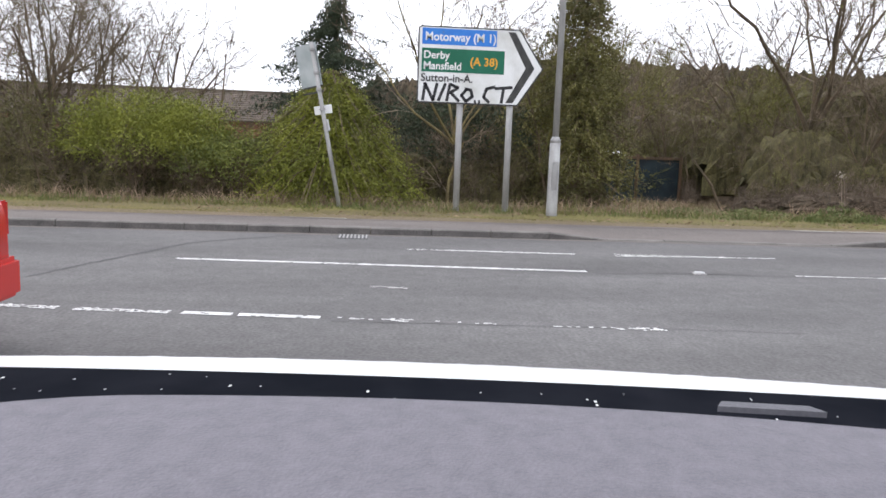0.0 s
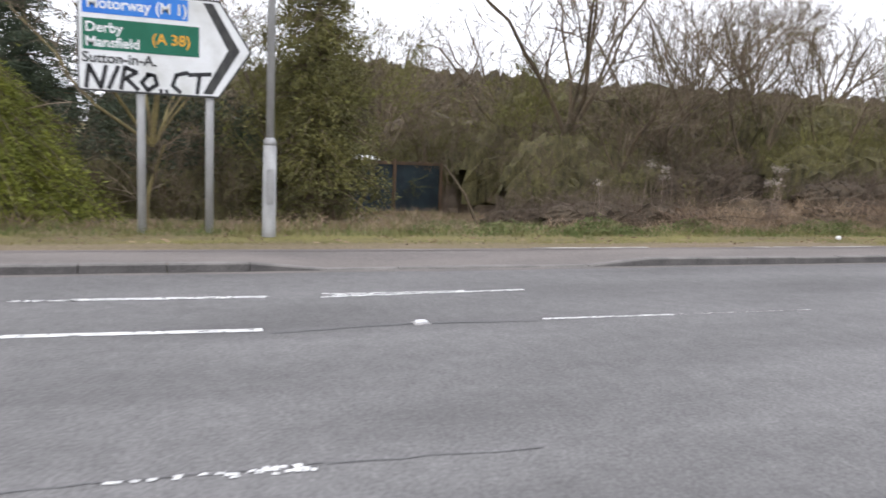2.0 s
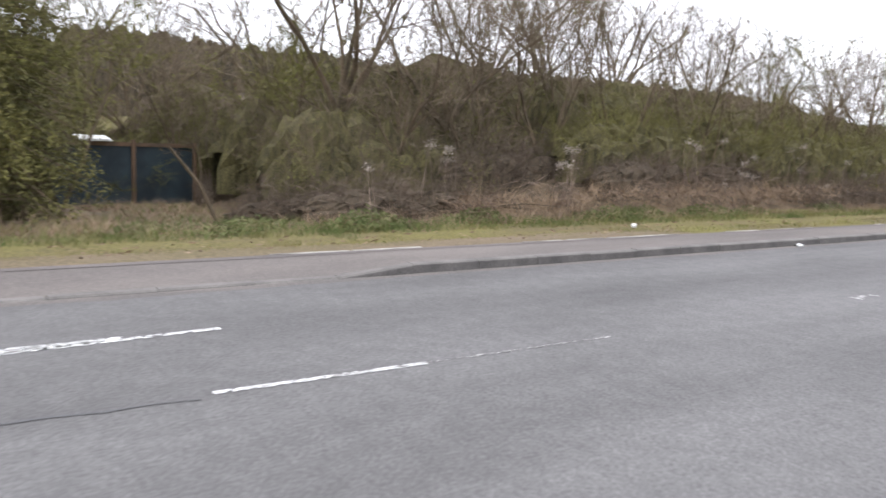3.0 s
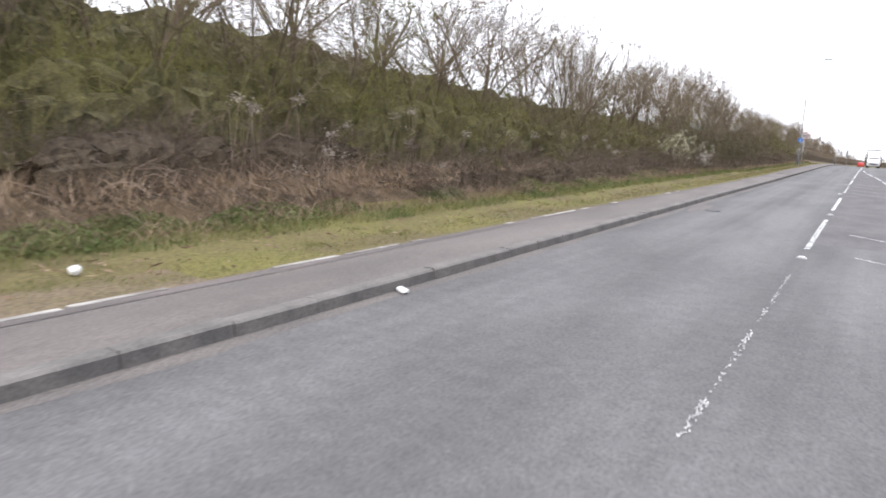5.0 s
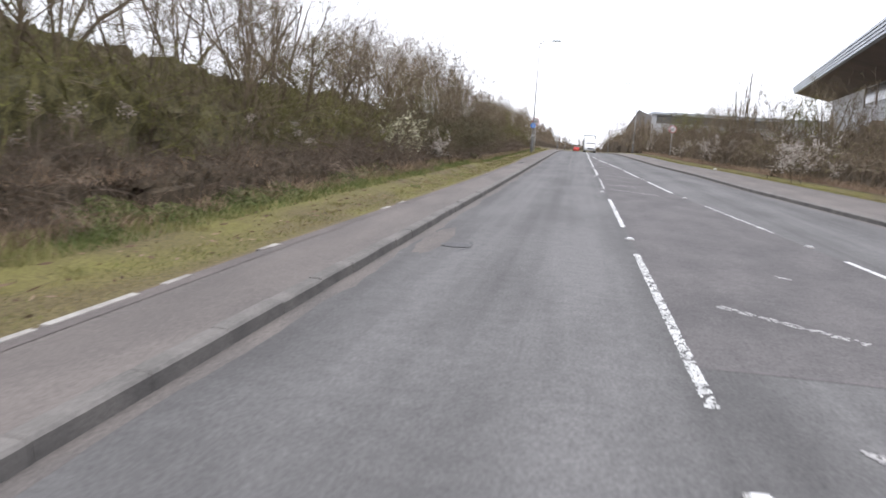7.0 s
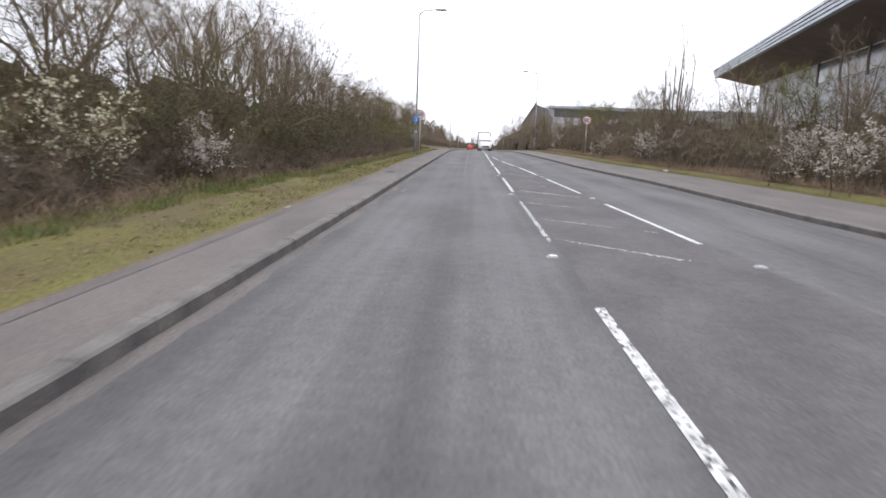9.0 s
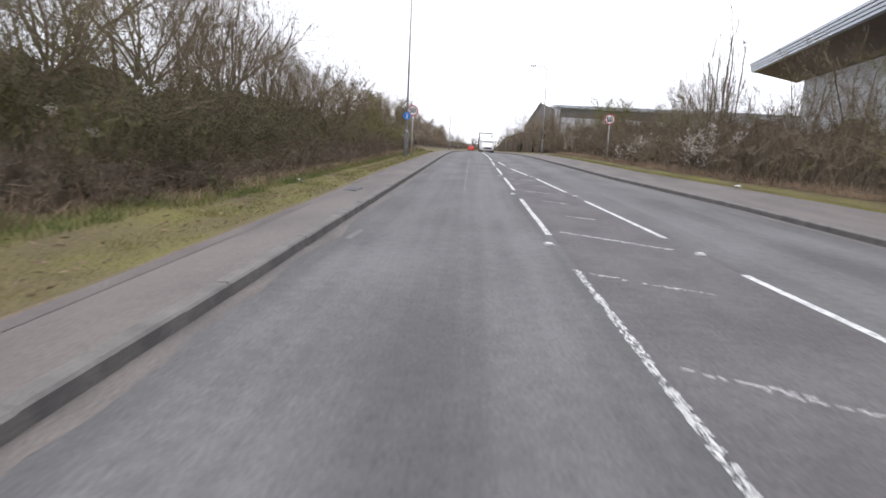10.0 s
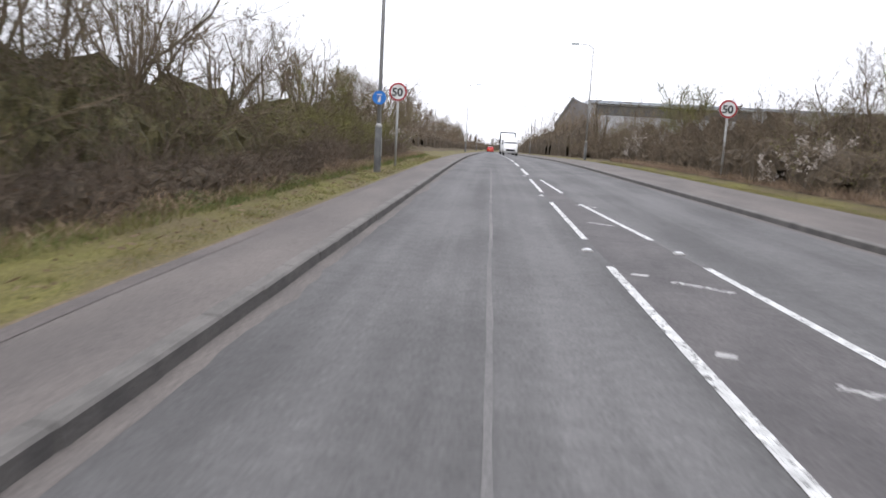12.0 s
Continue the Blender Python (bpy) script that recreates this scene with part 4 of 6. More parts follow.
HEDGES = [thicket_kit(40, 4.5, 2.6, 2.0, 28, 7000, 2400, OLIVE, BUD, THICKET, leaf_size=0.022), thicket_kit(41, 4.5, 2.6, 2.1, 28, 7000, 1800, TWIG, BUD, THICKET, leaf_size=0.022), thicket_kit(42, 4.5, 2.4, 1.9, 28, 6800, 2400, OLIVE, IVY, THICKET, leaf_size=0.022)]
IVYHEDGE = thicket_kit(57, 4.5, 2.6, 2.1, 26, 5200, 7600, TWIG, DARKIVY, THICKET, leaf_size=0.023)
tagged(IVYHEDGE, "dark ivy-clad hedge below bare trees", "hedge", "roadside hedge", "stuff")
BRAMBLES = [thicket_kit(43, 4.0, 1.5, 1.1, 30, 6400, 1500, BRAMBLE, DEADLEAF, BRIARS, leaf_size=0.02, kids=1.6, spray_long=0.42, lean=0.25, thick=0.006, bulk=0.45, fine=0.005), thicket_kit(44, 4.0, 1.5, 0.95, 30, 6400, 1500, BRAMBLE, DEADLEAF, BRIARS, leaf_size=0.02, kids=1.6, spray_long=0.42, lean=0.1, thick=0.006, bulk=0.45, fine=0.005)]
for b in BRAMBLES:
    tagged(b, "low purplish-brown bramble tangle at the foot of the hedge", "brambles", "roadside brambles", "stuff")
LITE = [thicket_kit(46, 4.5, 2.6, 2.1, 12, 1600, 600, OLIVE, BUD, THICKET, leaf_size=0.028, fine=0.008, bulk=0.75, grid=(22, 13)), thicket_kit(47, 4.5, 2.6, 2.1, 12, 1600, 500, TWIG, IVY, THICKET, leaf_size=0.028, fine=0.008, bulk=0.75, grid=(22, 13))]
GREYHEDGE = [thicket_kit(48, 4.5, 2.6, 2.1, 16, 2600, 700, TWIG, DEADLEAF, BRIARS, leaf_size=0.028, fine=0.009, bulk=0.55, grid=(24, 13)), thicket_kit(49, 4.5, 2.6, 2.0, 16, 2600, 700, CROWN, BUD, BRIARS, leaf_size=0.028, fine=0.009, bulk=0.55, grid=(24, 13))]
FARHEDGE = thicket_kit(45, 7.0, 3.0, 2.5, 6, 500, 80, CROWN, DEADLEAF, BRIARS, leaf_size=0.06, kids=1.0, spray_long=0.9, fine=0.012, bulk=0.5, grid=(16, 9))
FARWOOD = thicket_kit(50, 17.0, 8.0, 7.0, 26, 4500, 0, TWIG, DEADLEAF, WOODLAND, kids=1.5, spray_long=1.3, lean=0.0, thick=0.04, fine=0.025, bulk=0.95, grid=(70, 16), spiky=0.03)
tagged(FARWOOD, "distant brown leafless woodland along a low ridge", "woodland", "woodland ridge", "stuff")
tagged(FARHEDGE, "distant leafless roadside hedge", "hedge", "roadside hedge", "stuff")
KITS = [IVYHEDGE, FORKED, SPREAD, OLDTREE, FARWOOD, SLENDER, BUSHY, POPLAR, FARTREE, *HEDGES, *BRAMBLES, *LITE, *GREYHEDGE, FARHEDGE]

veg = random.Random(77)


def put(kit, x, y, z, turn, size, tall=None):
    ob = copy_thing(kit, pose(x + bend(y), y, z, 0, 0, turn))
    ob.scale = (size, size, tall or size)
    return ob


# hedge on the bank, left of the carriageway
y = -22.0
while y < 100:
    if not -1.0 < y < 13.4:
        for x in (-4.6, -6.6):
            near = -0.6 if 52 < y else 0.0
            px = x - near * 0.9 + veg.uniform(-0.3, 0.3) - (2.2 if 9 < y < 17 else 0.6 if y < 24 else 0.0)
            tall = (0.92 if y > 18 else 0.95) * veg.uniform(0.85, 1.1) * (0.88 if 30 < y else 1.0) * (0.8 if x < -6 and 16 < y < 36 else 1.0)
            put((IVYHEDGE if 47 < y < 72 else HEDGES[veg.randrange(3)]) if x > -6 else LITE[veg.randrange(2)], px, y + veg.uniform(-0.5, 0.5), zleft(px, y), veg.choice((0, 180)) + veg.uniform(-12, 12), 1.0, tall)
    y += 3.5
y = 14.5
while y < 50:
    px = -8.8 + veg.uniform(-0.4, 0.4)
    put(LITE[veg.randrange(2)], px, y, zleft(px, y), veg.choice((0, 180)) + veg.uniform(-12, 12), 1.0, (0.95 if y < 18 else 0.66) * veg.uniform(0.85, 1.1))
    y += 3.4
y = 14.0
while y < 100:
    px = -3.55 + veg.uniform(-0.25, 0.15) + (0.55 if y > 52 else 0.0) - (0.6 if y < 18 else 0)
    if 15 < y < 25:
        px -= 0.8
    put(BRAMBLES[veg.randrange(2)], px, y, zleft(px, y), veg.choice((0, 180)) + veg.uniform(-10, 10), 1.0, veg.uniform(0.75, 1.1))
    y += 3.1
y = 102.0
while y < 520:
    put(FARHEDGE, -5.0 + veg.uniform(-0.4, 0.4), y, zleft(-5.0, y), veg.uniform(-15, 15), 1.0, veg.uniform(0.85, 1.1))
    put(FARHEDGE, -8.0, y + 3, zleft(-8.0, y), 180 + veg.uniform(-15, 15), 1.2)
    y += 6.0 if y < 250 else 12.0

# trees above it
put(SPREAD, -6.97, 14.3, zleft(-6.97, 14.3), 205, 1.35)
for px, py, size in ((-13.5, 8.6, 1.2), (-13.8, 11.8, 1.15), (-12.6, 15.2, 1.1)):
    put(SPREAD, px, py, zleft(px, py), veg.uniform(0, 360), size)
put(SLENDER, -6.2, 17.4, zleft(-6.2, 17.4), 20, 0.95)
put(FORKED, -7.6, 20.4, zleft(-7.6, 20.4), 200, 0.85)
y = 15.5
while y < 130:
    for x in (-6.4, -8.8):
        px, py = x + veg.uniform(-0.9, 0.9) + (0.6 if y > 45 else 0), y + veg.uniform(-1.0, 1.0)
        if (abs(py - 14.3) < 1.6 and px > -8.5) or (x < -8 and y < 62 and veg.random() < 0.6):
            continue
        kit = veg.choice((SLENDER, BUSHY, SPREAD, SPREAD, FORKED)) if x > -8 or y < 70 else FARTREE
        put(kit, px, py, zleft(px, py) - 0.1, veg.uniform(0, 360), veg.uniform(0.85, 1.15) * (0.86 if y < 44 else 0.76 if y < 58 else 0.92 if y < 76 else 0.76))
    y += 4.3 if y < 50 else 3.0 if y < 80 else 3.7
y = 131.0
while y < 560:
    put(FARTREE, -7.0 + veg.uniform(-1.5, 1.5), y, zleft(-7.0, y), veg.uniform(0, 360), veg.uniform(0.85, 1.15))
    y += 5.0 if y < 260 else 8.0
for px, py, size in ((-6.2, -3.6, 0.95), (-7.4, -6.5, 1.05), (-6.0, -9.0, 0.95), (-8.5, -2.0, 0.9), (-7.2, -12.5, 1.0), (-9.5, -8.5, 1.15), (-6.4, -15.5, 1.0), (-5.6, -6.6, 1.0), (-6.6, -4.8, 1.1), (-5.4, -10.8, 0.95), (-9.0, -5.0, 1.1)):
    put(veg.choice((SLENDER, FORKED, SPREAD)) if py < -2.5 else SPREAD, px, py, zleft(px, py), veg.uniform(0, 360), size)
for px, py, size in ((-5.7, 7.5, 0.98), (-6.2, 8.7, 1.0)):
    put(BUSHY, px, py, zleft(px, py), veg.uniform(0, 360), size)
for px, py, size in ((-7.0, -2.6, 0.95), (-6.6, -0.6, 0.8), (-8.0, -4.2, 1.1), (-6.9, -8.0, 1.05), (-7.8, -10.0, 1.1), (-8.4, -7.2, 1.1)):
    put(SLENDER, px, py, zleft(px, py), veg.uniform(0, 360), size)
for px, py in ((-7.6, 54.5), (-5.9, 57.5)):
    put(SPREAD, px, py, zleft(px, py), veg.uniform(0, 360), 0.85)
put(OLDTREE, -4.7, 5.1, zleft(-4.7, 5.1), 30, 1.0)
for px, py, size in ((-8.5, 7.0, 0.9), (-12.0, 9.8, 0.9), (-11.6, 12.6, 0.7), (-8.6, 13.6, 0.95)):
    put(BUSHY, px, py, zleft(px, py) - 0.1, veg.uniform(0, 360), size)
for px, py in ((-10.5, 1.0), (-10.5, 5.0), (-12.2, 8.5), (-12.2, 12.0), (-11.8, 15.5)):
    put(HEDGES[veg.randrange(3)], px, py, zleft(px, py), veg.uniform(-20, 20), 1.0, 1.0)
for px, py in ((-6.4, 4.6), (-6.3, 7.0), (-8.4, 14.6), (-5.4, 14.4)):
    put(HEDGES[1], px, py, zleft(px, py), veg.uniform(-20, 20), 0.9, 0.85)

for py in (6.5, 10.0, 13.5):
    put(FARHEDGE, -14.2, py, zleft(-14, py), veg.uniform(-10, 10), 1.0, 1.1)
put(LITE[1], -10.8, 13.8, zleft(-10.8, 13.8), 5, 0.85, 0.8)
put(BRAMBLES[1], -9.6, 12.5, zleft(-9.6, 12.5), 70, 0.55, 0.95)
for px, py, size in ((-12.6, 22.4, 1.05), (-13.4, 25.2, 1.1), (-12.2, 27.6, 1.0), (-14.0, 29.6, 1.05)):
    put(SPREAD, px, py, zleft(px, py), 47 * py, size)
put(BRAMBLES[0], -4.7, 12.7, zleft(-4.7, 12.7), 10, 0.8, 0.7)
put(LITE[0], -6.2, 14.5, zleft(-6.2, 14.5), 4, 1.0, 0.95)
for k in range(17):
    py = 8.0 + 7.5 * k
    top = along(py, [(0, 8.4), (30, 8.9), (50, 9.2), (90, 9.9), (110, 9.6), (135, 6.0)])
    put(FARWOOD, -60 + veg.uniform(-2, 2), py, zleft(-60, py) - 0.3, veg.choice((0, 180)) + veg.uniform(-8, 8), 1.0, top / 7.9 * veg.uniform(0.95, 1.03))
for k in range(9):
    put(FARHEDGE, -17.5 + veg.uniform(-1, 1), 6.0 + 5.5 * k, zleft(-17, 6.0 + 5.5 * k), veg.uniform(-12, 12), 1.2, 1.0)
for k in range(3):
    put(LITE[k % 2], -13.2 + veg.uniform(-0.5, 0.5), 10.5 + 3.6 * k, zleft(-13.2, 10.5 + 3.6 * k), veg.uniform(-12, 12), 1.25, 0.95)

put(SLENDER, -10.9, 12.3, zleft(-10.9, 12.3), 40, 0.9)

# young trunks standing at the front of the thicket
y = 14.6
while y < 78:
    px = (-5.6 if y < 17 else -4.7) + veg.uniform(-0.5, 0.4) + (0.4 if y > 52 else 0.0)
    put(veg.choice((SLENDER, FORKED, FORKED)), px, y, zleft(px, y) - 0.1, veg.uniform(0, 360), veg.uniform(0.7, 0.85) * (1.0 if y < 50 else 0.85))
    y += veg.uniform(1.3, 2.6) if y < 40 else veg.uniform(2.5, 4.0)

# hedge and trees on the right
y = 34.0
while y < 135:
    px = along(y, RIGHT_BACK) + 2.0
    for o in (0, 2.3):
        put(GREYHEDGE[veg.randrange(2)], px + o, y + veg.uniform(-0.6, 0.6), zright(px + o, y), veg.choice((0, 180)) + veg.uniform(-12, 12), 1.0, veg.uniform(0.7, 1.3) * (1.15 if o else 0.85))
    y += 3.7
while y < 520:
    put(FARHEDGE, along(y, RIGHT_BACK) + 2.5, y, zright(12, y), veg.uniform(-15, 15), 1.0, veg.uniform(1.0, 1.3) * (1.7 if y < 260 else 1.2))
    y += 6.0 if y < 250 else 12.0
for px, py, size in ((11.5, 77.6, 0.68), (11.9, 80.2, 0.74), (12.2, 83.2, 0.72), (12.4, 86.0, 0.64)):
    put(SLENDER, px, py, zright(px, py), veg.uniform(0, 360), size)
for px, py, size in ((13.6, 109.5, 1.05), (14.4, 112.5, 1.1)):
    put(BUSHY, px, py, zright(px, py), veg.uniform(0, 360), size)
for px, py, size in ((14.0, 82.4, 0.85), (14.4, 84.6, 0.72)):
    put(POPLAR, px, py, zright(px, py), veg.uniform(0, 360), size)
for px, py, size in ((12.8, 58, 1.0), (13.4, 63, 1.05), (13.0, 67, 0.95), (14.2, 73, 1.0), (13.5, 79, 0.9), (14.5, 86, 0.95), (14.5, 62, 0.8), (15, 70, 0.75), (15.2, 77, 0.7), (14.0, 90, 0.7), (14.5, 95, 0.72), (13.0, 108, 0.85), (13.5, 114, 0.9), (13, 121, 0.8), (15, 54, 0.75), (14.5, 48, 0.7)):
    put(SLENDER if int(py) % 3 else BUSHY, px, py, zright(px, py), veg.uniform(0, 360), size * 0.78)
for k in range(9):
    put(FARTREE, 10.6 + veg.uniform(-0.6, 1.0), 126 + 5.0 * k, zright(11, 126 + 5.0 * k), veg.uniform(0, 360), veg.uniform(0.75, 1.05))
y = 128.0
while y < 560:
    put(FARTREE, 13.0 + veg.uniform(-1.5, 1.5), y, zright(13, y), veg.uniform(0, 360), veg.uniform(0.7, 0.95))
    y += 9.0 if y < 260 else 14.0


# leafy shrubs by the junction
def leafy_shrub(name, x, y, z, rx, ry, h, leaf, size, mat, seed, label, cone=False, droop=0.0, lumps=9, taper=0.75, low=0.12):
    """A shrub of many leaf clusters on a frame of stems, with a broken outline."""
    rng = np.random.default_rng(seed)
    t = thing(name, pose(x, y, z), label, "tree" if h > 4 else "shrub")
    spec = [(5, 3.0, 0.12, 0.0, 0.5, 0.8), (4, 1.0, 0.2, 0.0, 0.5, 0.8), (3, 0, 0.2, 0, 0.5, 0.8)]
    segs = []
    centres = []
    if cone:
        grow(segs, (0, 0, -0.2), (0, 0, 1), h, 0.16, 0, rng, [(8, 0, 0.01, 0.05, 0.4, 1.2)])
        for i in range(lumps * 16):
            s = rng.random() ** 0.8
            a = rng.uniform(0, 2 * math.pi)
            r = rx * (1 - s) ** taper * rng.uniform(0.55, 1.25) + 0.12
            base = np.array([0, 0, 0.15 + s * (h - 0.2)])
            tip = base + np.array([math.cos(a) * r, math.sin(a) * r, -droop * r + 0.25 * r])
            mid = (base + tip) / 2 + np.array([0, 0, 0.12 * r])
            segs += [(1, *base, *mid, 0.018, 0.012), (1, *mid, *tip, 0.012, 0.004)]
            n = max(6, int(leaf * (0.4 + r) / (lumps * 16 * (0.4 + rx * 0.5))))
            u = rng.random((n, 1)) ** 0.6
            c = np.where(u < 0.5, base + (mid - base) * 2 * u, mid + (tip - mid) * (2 * u - 1)) + rng.normal(0, 0.07, (n, 3)) * (0.5 + r * 0.5)
            c[:, 2] -= rng.random(n) * 0.22 * droop
            centres.append(c)
    else:
        for i in range(lumps * 3):
            grow(segs, (rng.normal(0, rx * 0.35), rng.normal(0, ry * 0.35), -0.2), (rng.normal(0, 0.35), rng.normal(0, 0.35), 1), h * 0.62, 0.025, 0, rng, spec)
        for i in range(lumps * 14):
            d = rng.normal(size=3)
            d[2] = abs(d[2]) * (0.78 + low) - low
            d /= np.linalg.norm(d)
            q = rng.uniform(0.55, 1.05)
            c = np.array([d[0] * rx * q, d[1] * ry * q, max(0.12, h * 0.42 + d[2] * h * 0.6 * q)])
            n = leaf // (lumps * 14)
            spray = rng.normal(0, 1, (n, 3)) * np.array([0.2, 0.2, 0.11]) * rng.uniform(0.7, 1.3)
            out = np.array([d[0], d[1], 0.25]) * rng.random((n, 1)) * 0.38
            centres.append(c + spray + out)
    tagged(part("stem_tangle", segments_mesh("stem_tangle", np.array(segs)[:, 1:], BARK, 2), BARK, t), kind="stuff")
    tagged(part("foliage", leaves_mesh("foliage", np.concatenate(centres), size, mat, rng, long=2.0, tri=True), mat, t), kind="stuff")
    return t


leafy_shrub("weeping_bush", -4.4, 2.6, 0.1, 2.4, 2.4, 2.75, 70000, 0.023, YELLOWGREEN, 60, "rounded weeping yellow-green bush behind the leaning post", cone=True, droop=0.8, lumps=34, taper=0.5)
leafy_shrub("leafy_bush", -5.2, -1.2, 0.15, 1.2, 1.8, 1.95, 36000, 0.023, YELLOWGREEN, 66, "soft yellow-green bush beside a larger one", lumps=14)
leafy_shrub("leafy_bush", -4.6, 0.6, 0.15, 0.8, 0.9, 1.3, 9000, 0.023, GREEN, 61, "low green spring-leaved bush between two larger ones", lumps=8)
leafy_shrub("leafy_bush", -5.0, -4.6, 0.15, 1.2, 1.6, 2.2, 9000, 0.025, IVY, 62, "thin olive-leaved bush among bare stems", lumps=10)
leafy_shrub("leafy_bush", -5.4, -8.5, 0.15, 1.2, 1.9, 2.2, 8000, 0.025, IVY, 63, "thin olive-leaved bush among bare stems", lumps=10)
leafy_shrub("olive_evergreen", -5.4, 8.0, 0.1, 1.4, 1.4, 5.2, 36000, 0.028, EVERGREEN, 64, "broad olive evergreen tree drooping to the grass", cone=True, droop=0.5, lumps=26, taper=0.55)
leafy_shrub("low_conifer", -7.6, 5.6, 0.1, 1.5, 1.9, 2.7, 16000, 0.032, CONIFER, 67, "low dark evergreen filling the gap behind the sign", lumps=12, low=0.5)


def tiered_conifer(x, y, z, h, r0, seed, label):
    """A conifer of whorled boughs that droop and lift at their tips, hung with needle sprays."""
    rng = np.random.default_rng(seed)
    t = thing("dark_conifer", pose(x, y, z), label, "tree")
    part("trunk", Geo().tube([(0, 0, -0.3), (0.03, 0.02, h * 0.5), (0, 0, h)], [0.17, 0.1, 0.015], 9), BARK, t, "", True)
    boughs, needles = [], []
    zz = 0.5
    while zz < h - 0.12:
        s = zz / h
        reach = r0 * (1 - s) ** 0.8 + 0.1
        for k in range(int(6 + 4 * (1 - s))):
            a = rng.uniform(0, 2 * math.pi)
            n = reach * rng.uniform(0.7, 1.2)
            out = np.array([math.cos(a), math.sin(a), 0])
            side = np.array([-out[1], out[0], 0])
            p = np.array([0, 0, zz + rng.normal(0, 0.06)])
            for i in range(5):
                d = out * n / 5 + np.array([0, 0, n / 5 * (0.12 - 0.62 * i / 4 + (0.5 if i == 4 else 0))])
                q = p + d
                boughs.append((*p, *q, 0.022 * (1 - i / 6), 0.022 * (1 - (i + 1) / 6)))
                m = int(34 * (0.35 + n * 0.5))
                u, v = rng.random((m, 1)), rng.normal(0, 1, (m, 1))
                c = p + d * u + side * v * 0.13 * n ** 0.5 * (1 - 0.1 * i)
                c[:, 2] -= np.abs(v[:, 0]) * 0.07 + rng.random(m) ** 2 * 0.2
                needles.append(c)
                p = q
        zz += 0.16 + 0.1 * (1 - s)
    tagged(part("bough", segments_mesh("bough", np.array(boughs), BARK, 2), BARK, t), kind="stuff")
    tagged(part("foliage", leaves_mesh("foliage", np.concatenate(needles), 0.03, CONIFER, rng, long=4.0, tri=True), CONIFER, t), kind="stuff")


tiered_conifer(-12.0, 2.25, 0.0, 5.6, 4.1, 65, "dark drooping conifer behind the yellow-green bush")


# blossom shrubs
def blossom_shrub(x, y, z, h, wide, petals, seed, label, mat=BLOSSOM):
    rng = np.random.default_rng(seed)
    t = thing("blossom_shrub", pose(x, y, z), label, "shrub", "blossom shrubs")
    segs = []
    for _ in range(9):
        grow(segs, (rng.normal(0, wide * 0.2), rng.normal(0, wide * 0.3), -0.2), (rng.normal(0, 0.3), rng.normal(0, 0.4), 1), h * rng.uniform(0.55, 0.85), 0.02, 0, rng, [(5, 2.2, 0.14, 0.02, 0.5, 0.7), (4, 1.0, 0.2, 0.02, 0.5, 0.7), (3, 0, 0.2, 0, 0.5, 0.7)])
    s = np.array(segs)
    tagged(part("stem_tangle", segments_mesh("stem_tangle", s[:, 1:], TWIG, 2), TWIG, t), kind="stuff")
    tw = s[s[:, 0] > 0][:, 1:]
    k = rng.integers(0, len(tw), petals)
    u = rng.random((petals, 1))
    blooms = part("blossom", leaves_mesh("blossom", tw[k, 0:3] * (1 - u) + tw[k, 3:6] * u + rng.normal(0, 0.02, (petals, 3)), 0.04, mat, rng, long=1.1), mat, t)
    tagged(blooms, kind="stuff")


blossom_shrub(-3.4, 45.4, zleft(-3.4, 45.4) - 0.1, 1.95, 1.15, 1500, 70, "cream-blossomed blackthorn standing out of the brambles", CREAM)
blossom_shrub(-3.15, 49.6, zleft(-3.15, 49.6) + 0.1, 1.35, 1.4, 2000, 77, "low white-blossomed blackthorn at the hedge foot")
blossom_shrub(10.9, 53.5, zright(10.9, 53.5), 2.5, 2.0, 2600, 71, "white-blossomed shrub at the edge of the hedge")
blossom_shrub(11.0, 57.0, zright(11.0, 57.0), 2.1, 1.6, 1800, 75, "white-blossomed shrub at the edge of the hedge")
blossom_shrub(10.6, 72.5, zright(10.6, 72.5), 1.9, 2.0, 3600, 72, "thinly blossomed shrub at the edge of the hedge")
blossom_shrub(10.2, 82.5, zright(10.2, 82.5), 1.7, 2.2, 3000, 73, "thinly blossomed shrub at the edge of the hedge")
blossom_shrub(9.9, 104.0, zright(9.9, 104.0), 1.9, 2.6, 2600, 74, "thinly blossomed shrub beyond the limit sign")
blossom_shrub(-3.3, 97.0, zleft(-3.3, 97), 2.2, 1.8, 900, 76, "thinly blossomed shrub in the hedge")

# fluffy seed heads hanging in the hedge front
rng = np.random.default_rng(90)
tufts, stalks = [], []
for _ in range(64):
    yy = rng.uniform(11, 62)
    xx = -3.6 + rng.normal(0, 0.35)
    c = np.array([xx, yy, zleft(xx, yy) + rng.uniform(0.5, 1.25)])
    for _ in range(4 if yy < 30 else 1):
        foot = c + np.array([rng.normal(0, 0.12), rng.normal(0, 0.15), 0])
        foot[2] = zleft(foot[0], foot[1]) - 0.05
        stalks.append((*foot, *(c + rng.normal(0, 0.05, 3)), 0.007, 0.003))
    tufts.append(c + rng.normal(0, 1, (int(rng.integers(30, 110)), 3)) * np.array([0.045, 0.06, 0.04]))
weed = thing("seeding_weeds", pose(0, 0, 0), "dead weed stalks with pale fluffy seed heads before the hedge", "weeds", kind="stuff")
tagged(part("stalk_stand", segments_mesh("stalk_stand", np.array(stalks), CANE, 2), CANE, weed), kind="stuff")
tagged(part("seed_fluff", leaves_mesh("seed_fluff", np.concatenate(tufts), 0.024, FLUFF, rng, long=1.2), FLUFF, weed), kind="stuff")


